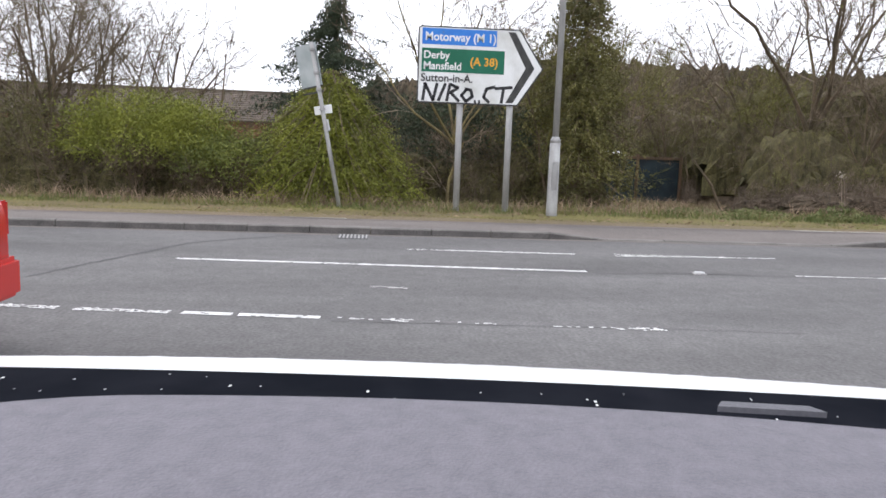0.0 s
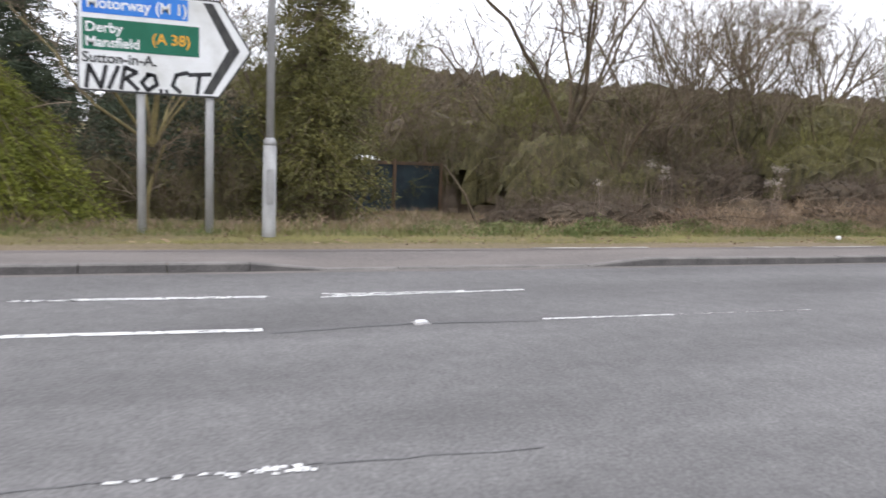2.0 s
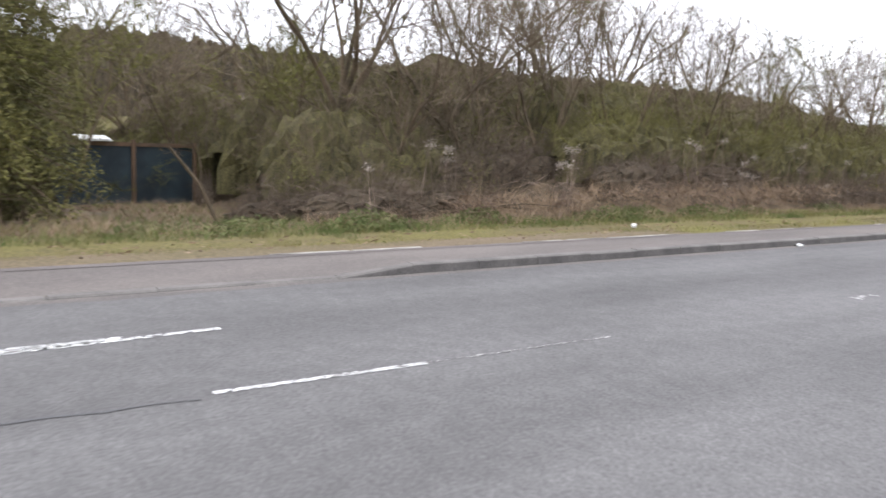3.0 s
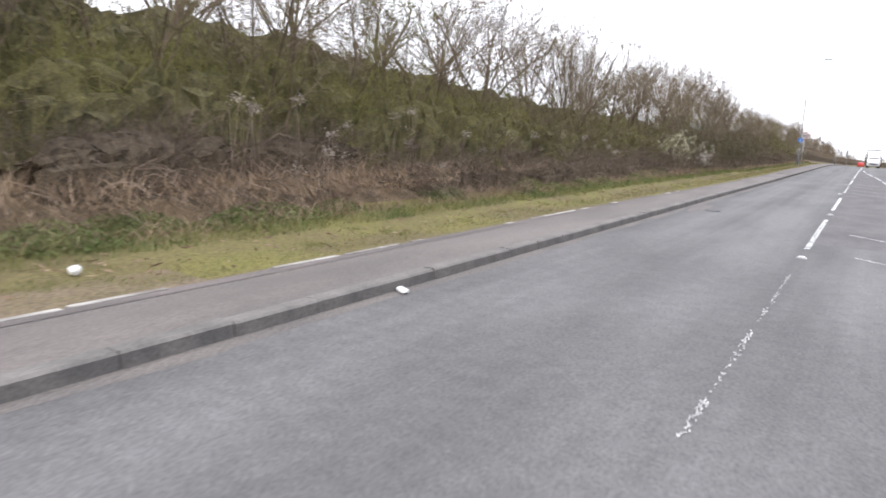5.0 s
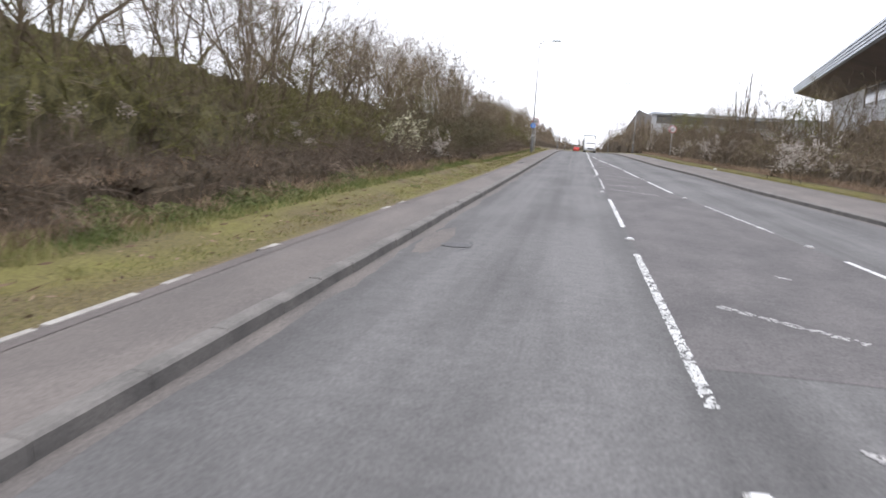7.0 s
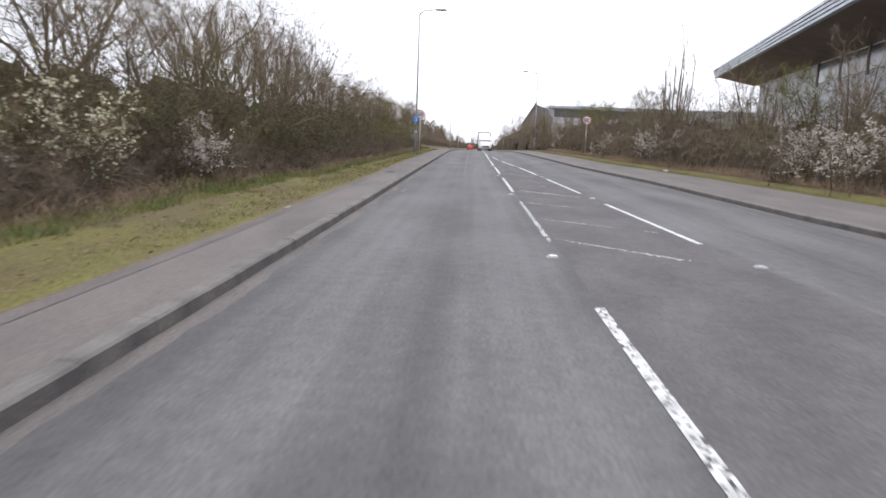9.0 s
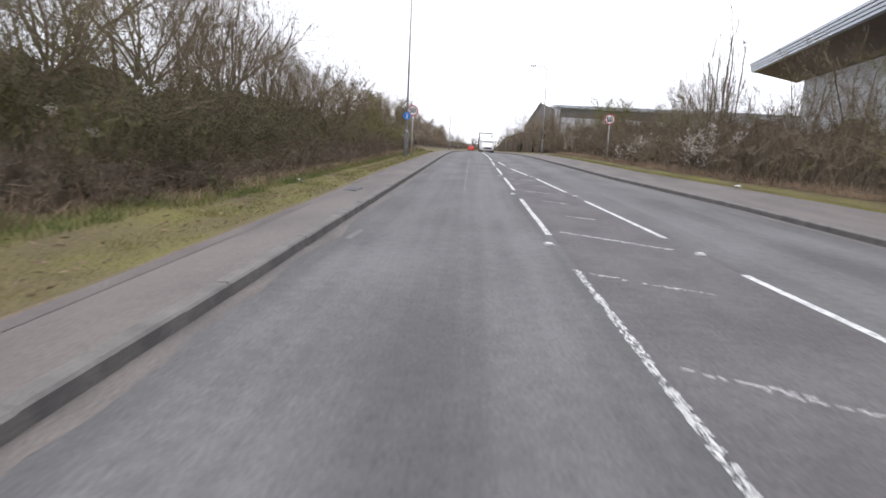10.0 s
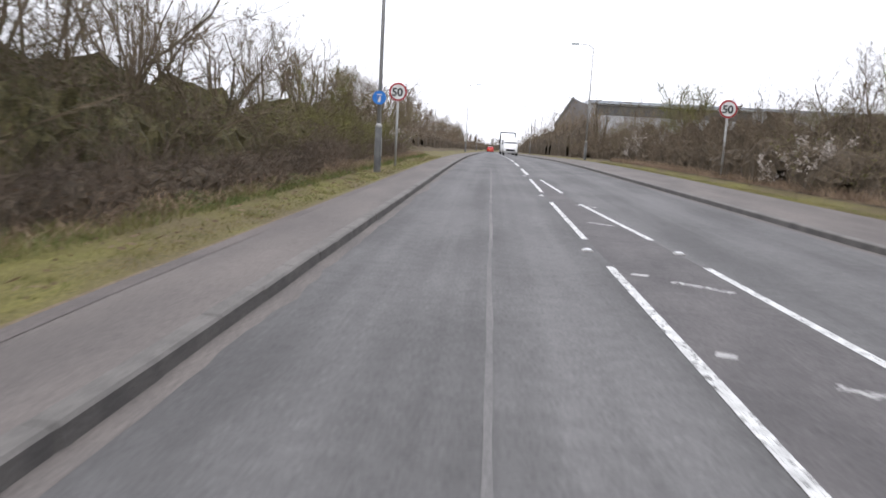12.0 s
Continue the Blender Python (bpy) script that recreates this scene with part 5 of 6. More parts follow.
# grass: short verge turf, longer tufts, dry standing grass
def grass_kit(name, seed, n, wide, deep, low, high, width, mat, droop):
    rng = np.random.default_rng(seed)
    p = np.stack([rng.uniform(-wide / 2, wide / 2, n), rng.uniform(-deep / 2, deep / 2, n), np.full(n, -0.02)], axis=1)
    clump = np.array([noise.noise((a * 2.1, b * 2.1, seed)) for a, b, _ in p]) * 0.5 + 0.5
    h = (low + (high - low) * rng.random(n) ** 1.6 * (0.35 + 1.3 * clump))[:, None]
    a = rng.uniform(0, 2 * math.pi, n)
    s = np.stack([np.cos(a), np.sin(a), np.zeros(n)], axis=1) * width / 2
    bend = np.stack([rng.normal(0, droop, n), rng.normal(0, droop, n), np.zeros(n)], axis=1) * h
    up = np.array([[0, 0, 1.0]])
    vs = np.stack([p - s, p + s, p + s * 0.6 + up * h * 0.6 + bend * 0.4, p - s * 0.6 + up * h * 0.6 + bend * 0.4, p + up * h * 0.95 + bend], axis=1).reshape(-1, 3)
    o = (np.arange(n) * 5)[:, None]
    me = bpy.data.meshes.new(name)
    me.from_pydata(vs.tolist(), [], (o + np.array([[0, 1, 4]])).tolist() if high < 0.1 else (o + np.array([[0, 1, 2, 3]])).tolist() + (o + np.array([[3, 2, 4]])).tolist())
    me.materials.append(mat)
    me.update()
    return me


TURFS = [grass_kit("grass", 100 + i, 1700, 1.2, 3.0, 0.015, 0.06, 0.009, GRASS, 0.6) for i in range(2)]
TUFTS = [grass_kit("grass", 110 + i, 1100, 0.8, 3.0, 0.04, 0.2, 0.011, GREENGRASS, 0.5) for i in range(2)]
STRAW = [grass_kit("dry_grass", 120 + i, 600, 0.8, 3.0, 0.12, 0.6, 0.012, DRYGRASS, 0.6) for i in range(2)]
CLUMPS = [grass_kit("grass_clump", 125 + i, 130, 0.45, 0.5, 0.05, 0.16, 0.009, (GREENGRASS, GRASS)[i], 0.7) for i in range(2)]
TALLSTRAW = [grass_kit("dry_grass", 130 + i, 800, 1.3, 3.0, 0.15, 0.8, 0.012, DRYGRASS, 0.55) for i in range(2)]


def sow(name, me, x, y, z, lean=0.0, label="", tall=1.0):
    ob = new(name, me)
    ob.matrix_world = pose(x, y, z, 0, -lean, veg.choice((0, 180)) if not lean else 0) @ Matrix.Diagonal((1, 1, tall, 1))
    return tagged(ob, label, "grass", "verge grass", "stuff")


y = -12.0
while y < 104:
    near = 0.5 if y > 55 else 0.0
    sow("grass", TURFS[veg.randrange(2)], back_l(y) - (0.68 if y > 18 else 1.0), y, zleft(-1.75, y), 0, "short mossy verge grass with soil showing through", 0.8)
    sow("grass", TUFTS[veg.randrange(2)], -2.5 + near * 0.6, y, zleft(-2.5, y), 0, "longer tufts of rough verge grass", 0.9)
    sow("dry_grass", STRAW[veg.randrange(2)], -2.9 + near, y, zleft(-2.9, y), 0, "dry straw-coloured grass at the foot of the hedge", veg.uniform(0.3, 0.7))
    if 15 < y < 34:
        sow("dry_grass", TALLSTRAW[veg.randrange(2)], -3.7, y, zleft(-3.7, y), 22, "tall dead grass leaning down the bank", veg.uniform(0.35, 0.55))
    if 14 < y < 27:
        sow("dry_grass", TALLSTRAW[veg.randrange(2)], -3.3, y + veg.uniform(-0.4, 0.4), zleft(-3.3, y), 30, "tall dead grass leaning down the bank", veg.uniform(0.35, 0.55))
    y += 2.8
for px, py, mesh in ((-3.7, 9.6, TUFTS), (-3.6, 12.2, TUFTS), (-4.6, 10.4, STRAW), (-4.5, 12.8, STRAW), (-5.5, 10.8, TUFTS), (-5.6, 12.6, STRAW), (-6.6, 11.4, STRAW), (-7.6, 11.8, TUFTS), (-8.6, 11.2, STRAW), (-3.8, 6.8, TUFTS), (-3.5, 4.2, TUFTS), (-9.4, 11.6, TUFTS)):
    sow(mesh[0].name.split(".")[0], mesh[veg.randrange(2)], px, py, zleft(px, py), 0, "rough uncut grass before the gate", 0.5 if mesh is STRAW else 0.9)
y = 38.0
while y < 110:
    px = along(y, RIGHT_BACK) + 0.5
    sow("grass", TURFS[veg.randrange(2)], px, y, zright(px, y), 0, "short verge grass below the hedge")
    sow("dry_grass", STRAW[veg.randrange(2)], px + 0.6, y, zright(px + 0.6, y), 0, "dry straw-coloured grass at the foot of the hedge", 0.6)
    y += 2.8

# dead canes arching down the bank
CANES = []
for seed in (140, 141):
    rng = np.random.default_rng(seed)
    rows = []
    for _ in range(26):
        p = np.array([rng.uniform(-0.9, 0.2), rng.uniform(-1.5, 1.5), 0.0])
        d = np.array([rng.uniform(0.15, 0.6), rng.normal(0.2, 0.25), 1.0])
        step = rng.uniform(0.16, 0.34)
        for i in range(5):
            d = d / np.linalg.norm(d)
            q = p + d * step
            if q[2] < -0.05:
                break
            rows.append((*p, *q, 0.007 - i * 0.001, 0.006 - i * 0.001))
            p, d = q, d + np.array([0.28, 0.08, -0.5]) + rng.normal(0, 0.12, 3)
    CANES.append(segments_mesh("dead_canes", np.array(rows), CANE, 2))
y = 13.4
while y < 62:
    for x in (-3.25, -3.8):
        px = x - (0.5 if y < 16 else 0.0)
        ob = new("dead_canes", CANES[veg.randrange(2)])
        ob.matrix_world = pose(px, y + veg.uniform(-0.5, 0.5), zleft(px, y), 0, 0, veg.uniform(-15, 15)) @ Matrix.Diagonal((1, 1, veg.uniform(0.7, 1.25), 1))
        tagged(ob, "pale dead canes arching down over the bank", "canes", "dead canes", "stuff")
    y += 2.6 if 16 < y < 27 else 4.4

# green weeds at the foot of the hedge
WEEDS = []
for seed in (150, 151, 152):
    rng = np.random.default_rng(seed)
    n = 900
    a, q = rng.uniform(0, 2 * math.pi, n), rng.random(n) ** 0.5
    c = np.stack([np.cos(a) * q * 0.42, np.sin(a) * q * 0.8, rng.random(n) * (0.3 - 0.22 * q)], axis=1)
    WEEDS.append(leaves_mesh("weed_clump", c, 0.022, WEED, rng, long=3.2, tri=True))
weeds = random.Random(31)
for _ in range(64):
    py = 9.5 + 70 * weeds.random() ** 1.5
    px = -2.85 + weeds.uniform(-0.35, 0.2) + (0.4 if py > 55 else 0.0)
    ob = new("weed_clump", WEEDS[weeds.randrange(3)])
    k = weeds.uniform(0.45, 1.15)
    ob.matrix_world = pose(px, py, zleft(px, py) - 0.02, 0, 0, weeds.uniform(-30, 30)) @ Matrix.Diagonal((k, k, k * weeds.uniform(0.6, 1.2), 1))
    tagged(ob, "low clump of fresh green weeds in the rough grass", "weeds", "green weeds", "stuff")

# fallen leaves and bits of straw on the turf
BITS = []
for seed, mat, size in ((160, DEADLEAF, 0.024), (162, DRYGRASS, 0.02)):
    rng = np.random.default_rng(seed)
    n = 40
    c = np.stack([rng.uniform(-0.75, 0.75, n), rng.uniform(-1.5, 1.5, n), 0.02 + 0.02 * rng.random(n)], axis=1)
    BITS.append(leaves_mesh("fallen_leaves", c, size, mat, rng, flat=0.9, long=1.5 if seed < 162 else 5.0))
clump = random.Random(12)
y = 2.0
while y < 100:
    for k in range(2):
        px = back_l(y) - 0.85 + clump.uniform(-0.1, 0.1)
        ob = new("fallen_leaves", BITS[k])
        ob.matrix_world = pose(px, y + clump.uniform(-0.5, 0.5), zleft(px, y), 0, 0, clump.choice((0, 180)))
        tagged(ob, "dead leaves and bits of straw lying on the turf", "leaves", "verge litter", "stuff")
    for k in range(4):
        px, py = back_l(y) - clump.uniform(0.35, 1.5), y + clump.uniform(-1.4, 1.4)
        ob = new("grass_clump", CLUMPS[clump.randrange(2)])
        g = clump.uniform(0.35, 0.9)
        ob.matrix_world = pose(px, py, zleft(px, py) - 0.01, 0, 0, clump.uniform(0, 360)) @ Matrix.Diagonal((g, g, g * clump.uniform(0.6, 1.1), 1))
        tagged(ob, "small clump of coarser grass in the turf", "grass", "verge grass", "stuff")
    y += 2.8

# fallen branches in front of the first tree
fallen = random.Random(8)
for i in range(16):
    bx, by = -4.0 + fallen.uniform(-0.5, 0.6), 12.0 + fallen.uniform(0.5, 4.5)
    a, n = fallen.uniform(-0.4, 0.4), fallen.uniform(0.8, 2.0)
    pts = [(math.sin(a) * n * s + fallen.uniform(-0.04, 0.04), math.cos(a) * n * (s - 0.5), 0.05 + 0.25 * s * fallen.random()) for s in (0, 0.35, 0.7, 1)]
    ob = new("fallen_branch", Geo().tube(pts, [0.022, 0.018, 0.014, 0.006], 5).mesh("fallen_branch", BARK))
    ob.matrix_world = pose(bx, by, zleft(bx, by))
    tagged(ob, "broken bare branch lying in the rough grass", "branch", "fallen branches")

# the patterns themselves are not part of the place
for kit in KITS:
    for o in (*kit.children_recursive, kit):
        bpy.data.objects.remove(o)


# ---- gate, litter, buildings, vehicles ----
sheet = thing("sheeted_gate", pose(-10.2, 11.0, -0.08), "dark teal sheeted gate between wooden posts in the hedge", "gate")
part("sheet", Geo().box(-0.03, 0.03, -1.9, 1.3, -0.1, 1.3), TARP, sheet, "", bevel=0.008)
part("post", Geo().tube([(0.1, 0.0, -0.3), (0.1, 0.0, 1.36)], [0.05, 0.045], 7), WOOD, sheet)
part("post", Geo().tube([(0.1, 1.3, -0.3), (0.1, 1.28, 1.33)], [0.05, 0.045], 7), WOOD, sheet)
part("rail", Geo().box(0.03, 0.08, -1.9, 1.3, 1.22, 1.3), WOOD, sheet)
board = thing("white_board", pose(-10.1, 10.2, 1.28, 0, 14, 12), "plain white board lying on top of the gate", "board")
part("panel", Geo().box(-0.2, 0.2, -0.33, 0.33, 0.0, 0.025), SIGNWHITE, board, bevel=0.004)
part("stop", Geo().box(0.17, 0.2, -0.3, 0.3, 0.025, 0.045), SIGNWHITE, board, bevel=0.004)
snag = new("dead_trunk", Geo().tube([(-4.15, 10.9, zleft(-4.2, 10.9) - 0.1), (-4.2, 10.6, 0.72), (-4.3, 10.2, 1.25)], [0.032, 0.028, 0.02], 7).mesh("dead_trunk", BARK))
tagged(snag, "pale dead trunk leaning out of the brambles", "trunk")


def rubbish(x, y, z, size, seed, label):
    r = random.Random(seed)
    bm = bmesh.new()
    bmesh.ops.create_icosphere(bm, subdivisions=2, radius=1)
    for v in bm.verts:
        k = 1 + 0.35 * noise.noise(v.co * 2 + Vector((seed, 0, 0)))
        v.co = Vector((v.co.x * size[0] * k, v.co.y * size[1] * k, (v.co.z * k + 0.75) * size[2]))
    me = bpy.data.meshes.new("litter")
    bm.to_mesh(me)
    bm.free()
    me.materials.append(LITTER)
    ob = new("litter", me)
    ob.matrix_world = pose(x, y, z, 0, 0, r.uniform(0, 360))
    tagged(ob, label, "litter", "roadside litter")


rubbish(0.09, 19.2, 0.0, (0.05, 0.1, 0.03), 1, "crumpled white wrapper lying against the kerb")
rubbish(-1.78, 17.26, zleft(-1.78, 17.26) + 0.01, (0.04, 0.055, 0.04), 2, "crumpled white cup in the verge grass")
rubbish(-2.1, 57.5, zleft(-2.1, 57.5) + 0.01, (0.03, 0.045, 0.025), 3, "scrap of white litter in the verge grass")
rubbish(-1.9, 60.2, zleft(-1.9, 60.2) + 0.01, (0.03, 0.05, 0.025), 4, "scrap of white litter in the verge grass")
rubbish(9.55, 66.0, zright(9.55, 66.0) + 0.01, (0.08, 0.1, 0.04), 6, "scrap of white litter below the hedge")


def road_stud(x, y):
    t = thing("road_stud", pose(x, y, zroad(y)), "white reflecting road stud in an iron shoe between dashes", "road stud", "road studs")
    part("shoe", Geo().box(-0.065, 0.065, -0.07, 0.07, -0.01, 0.012), OLDPAINT, t, bevel=0.006)
    part("insert", Geo().box(-0.045, 0.045, -0.05, 0.05, 0.012, 0.028), LENSCLEAR, t, bevel=0.006)


for yy in (25.05, 33.6, 43.9, 53.1, 61.7, 70.3, 79.0, 88.0):
    road_stud(2.97 if yy < 40 else 2.86, yy)
for yy in (34.5, 43.8, 52.9, 61.9, 70.5):
    road_stud(along(yy, edge2), yy)
road_stud(2.96, 7.32)

# bungalow roof seen over the hedge
house = thing("bungalow", pose(-38, -10, 0), "bungalow with a long mossy brown tiled roof behind the hedge", "house")
part("wall", Geo().box(-4, 4, -11.5, 10.5, 0, 2.3), BRICKWALL, house)
for s in (1, -1):
    for i in range(14):
        a, b = i / 14, (i + 1) / 14
        x0, x1, z0, z1 = s * 4.5 * (1 - a), s * 4.5 * (1 - b), 2.2 + 1.85 * a, 2.2 + 1.85 * b
        course = Geo().add([(x0, -12, z0 + 0.03), (x0, 11, z0 + 0.03), (x1, 11, z1), (x1, -12, z1), (x0, -12, z0 - 0.05), (x0, 11, z0 - 0.05)], [(0, 1, 2, 3)[::s], (4, 5, 1, 0)[::s]])
        part("tile_course", course, ROOFTILE, house)
part("ridge", Geo().tube([(0, -12, 4.05), (0, 11, 4.05)], [0.12, 0.12], 8), ROOFTILE, house)

# warehouse with a deep overhanging roof
ware = thing("warehouse", pose(22.1, 102.2, 0, 0, 0, -9.4), "pale clad warehouse with a deep silver-edged overhanging roof", "building")
L, D = -48.0, 30.0
part("roof", Geo().box(0.2, D, L, 0, 7.35, 7.55), FASCIA, ware)
for k in range(4):
    part("fascia_rail", Geo().box(-0.05 * k, 0.25, L, 0.1 + 0.03 * k, 6.95 + 0.16 * k, 7.09 + 0.16 * k), FASCIA, ware)
part("fascia_end", Geo().box(0.0, D, 0.0, 0.15, 6.95, 7.6), FASCIA, ware)
part("soffit", Geo().add([(0.2, L, 6.96), (0.2, 0, 6.96), (3.2, 0, 6.3), (3.2, L, 6.3), (0.2, L, 7.05), (0.2, 0, 7.05), (3.2, 0, 7.05), (3.2, L, 7.05)], [(0, 1, 2, 3), (4, 7, 6, 5), (0, 4, 5, 1), (1, 5, 6, 2), (2, 6, 7, 3), (3, 7, 4, 0)]), SOFFIT, ware)
part("wall", Geo().box(3.2, D - 1, L + 1, -2.2, 0, 6.4), CLADDING, ware)
for k in range(14):
    part("wall_panel", Geo().box(3.14, 3.2, L + 1.05 + 3.2 * k, L + 4.2 + 3.2 * k, 0.2, 4.6), CLADDING, ware)
for k in range(6):
    part("window", Geo().box(3.12, 3.2, L + 2 + 4.4 * k, L + 6.1 + 4.4 * k, 5.1, 6.2), DARKGLASS, ware)
    part("mullion", Geo().box(3.08, 3.2, L + 6.12 + 4.4 * k, L + 6.38 + 4.4 * k, 4.9, 6.3), SOFFIT, ware)

# long low building further on
shed = thing("industrial_unit", pose(13.6, 172, zroad(172)), "long grey industrial unit with a flat roof above the trees", "building")
part("wall", Geo().box(1.5, 46, 0, 24, 0, 7.9), CLADDING, shed)
part("window_band", Geo().box(2.4, 24, -0.06, 0, 6.3, 7.7), DARKSTEEL, shed)
part("roof_edge", Geo().box(1.4, 46.3, -0.6, 24.3, 7.9, 8.3), FASCIA, shed)
part("gable", Geo().add([(-3.1, -1.0, 4.6), (1.4, -1.0, 4.6), (1.4, -1.0, 7.5), (-0.9, -1.0, 8.4), (-3.1, 1.2, 4.6), (1.4, 1.2, 4.6), (1.4, 1.2, 7.5), (-0.9, 1.2, 8.4)], [(0, 1, 2, 3), (7, 6, 5, 4), (0, 3, 7, 4), (3, 2, 6, 7), (1, 5, 6, 2), (0, 4, 5, 1)]), OLDCLAD, shed)
part("verge_board", Geo().add([(-3.3, -1.2, 4.5), (-3.1, -1.2, 4.4), (-0.8, -1.2, 8.3), (-0.9, -1.2, 8.6), (-3.3, 1.3, 4.5), (-3.1, 1.3, 4.4), (-0.8, 1.3, 8.3), (-0.9, 1.3, 8.6)], [(0, 1, 2, 3), (7, 6, 5, 4), (0, 3, 7, 4), (3, 2, 6, 7), (1, 5, 6, 2), (0, 4, 5, 1)]), DARKSTEEL, shed)
part("lower_wall", Geo().box(-3.0, 1.4, -0.9, 1.1, 0, 4.6), SOFFIT, shed)


# ---- vehicles ----
def loft(sections):
    """A skin through sections of (y, [(x, z), ...]) given for one half and mirrored."""
    g = Geo()
    n = None
    for y, half in sections:
        ring = [(x, y, z) for x, z in half] + [(-x, y, z) for x, z in reversed(half)]
        n = len(ring)
        g.v += ring
    for j in range(len(sections) - 1):
        for i in range(n):
            a, b = j * n + i, j * n + (i + 1) % n
            g.f.append((a, b, b + n, a + n))
    g.f += [tuple(range(n))[::-1], tuple(range((len(sections) - 1) * n, len(sections) * n))]
    return g


def wheel(t, x, y, r, side):
    w = part("wheel", Geo().tube([(-0.09 * side, 0, 0), (0.09 * side, 0, 0)], [r * 0.62, r * 0.62], 18), DARKSTEEL, t)
    w.location = (x, y, r)
    tyre = Geo()
    for k in range(20):
        for dx, rr in ((-0.1, 0.6), (-0.1, 0.95), (-0.06, 1.0), (0.06, 1.0), (0.1, 0.95), (0.1, 0.6)):
            a = 2 * math.pi * k / 20
            tyre.v.append((dx, rr * r * math.cos(a), rr * r * math.sin(a)))
    tyre.f = [(k * 6 + i, k * 6 + i + 1, (k + 1) % 20 * 6 + i + 1, (k + 1) % 20 * 6 + i) for k in range(20) for i in range(5)]
    part("tyre", tyre, RUBBER, w, "", True)
    for k in range(5):
        part("spoke", Geo().box(0.07 * side, 0.1 * side, -0.04, 0.04, 0.03, r * 0.6, pose(0, 0, 0, 72 * k, 0, 0)), ALLOY, w)


def hatchback(m, paint, label):
    """A small five-door hatchback; it points along its own +y."""
    t = thing("car", m, label, "car", "cars")
    def low(w, a, b):
        return [(w * 0.9, a), (w, a + 0.12), (w, (a + b) / 2), (w * 0.985, b - 0.08), (w * 0.93, b)]
    body = loft([(-1.93, low(0.7, 0.42, 0.92)), (-1.86, low(0.8, 0.3, 0.98)), (-1.5, low(0.84, 0.22, 1.0)), (0.0, low(0.85, 0.2, 0.98)), (1.0, low(0.84, 0.2, 0.93)), (1.6, low(0.8, 0.25, 0.82)), (1.88, low(0.66, 0.32, 0.66))])
    part("body", body, paint, t, "", True, 0.0)
    def cab(w0, w1, a, b):
        return [(w0, a), (w0 * 0.6 + w1 * 0.4, a + (b - a) * 0.45), (w1, b - 0.05), (w1 * 0.86, b)]
    cabin = loft([(-1.84, cab(0.76, 0.6, 0.9, 1.02)), (-1.66, cab(0.79, 0.62, 0.92, 1.42)), (-1.35, cab(0.8, 0.64, 0.93, 1.5)), (-0.3, cab(0.8, 0.65, 0.93, 1.525)), (0.35, cab(0.8, 0.63, 0.92, 1.47)), (1.2, cab(0.78, 0.6, 0.88, 0.94))])
    part("cabin", cabin, paint, t, "", True)
    part("rear_window", Geo().add([(-0.58, -1.8, 1.06), (0.58, -1.8, 1.06), (0.5, -1.685, 1.4), (-0.5, -1.685, 1.4)], [(0, 1, 2, 3)]), DARKGLASS, t)
    part("windscreen", Geo().add([(-0.6, 1.12, 1.0), (0.6, 1.12, 1.0), (0.52, 0.45, 1.43), (-0.52, 0.45, 1.43)], [(1, 0, 3, 2)]), DARKGLASS, t)
    for s in (1, -1):
        for a, b in ((-1.45, -0.72), (-0.62, 0.3)):
            part("side_window", Geo().add([(s * 0.795, a, 1.0), (s * 0.795, b + 0.12, 1.0), (s * 0.69, b - 0.05, 1.4), (s * 0.69, a + 0.1, 1.4)], [(0, 1, 2, 3)[::s]]), DARKGLASS, t)
        part("tail_lamp", Geo().box(s * 0.5, s * 0.79, -1.9, -1.8, 0.72, 0.95), TAILRED, t, "red and clear tail lamp", bevel=0.01)
        part("headlamp", Geo().box(s * 0.42, s * 0.7, 1.7, 1.84, 0.6, 0.74), LENSCLEAR, t, bevel=0.01)
        part("door_mirror", Geo().box(s * 0.82, s * 0.98, 0.52, 0.62, 0.95, 1.1), paint, t, bevel=0.02)
        for yy in (-1.22, 1.2):
            wheel(t, s * 0.76, yy, 0.3, s)
    part("rear_bumper", Geo().box(-0.74, 0.74, -1.99, -1.84, 0.34, 0.6), paint, t, bevel=0.03)
    part("front_bumper", Geo().box(-0.64, 0.64, 1.8, 1.94, 0.3, 0.52), paint, t, bevel=0.03)
    plate = part("number_plate", Geo().box(-0.26, 0.26, -2.0, -1.985, 0.62, 0.73), PLATEYELLOW, t, "yellow plate with dark bars")
    part("bar_block", Geo().box(-0.22, 0.22, -2.004, -2.0, 0.645, 0.705), SIGNBLACK, plate)
    return t


hatchback(pose(7.15, -0.75, 0, 0, 0, 180), CARRED, "red five-door hatchback on the near lane of the carriageway")
hatchback(pose(1.5, 262, zroad(262)), CARRED, "small red car far along the lane")


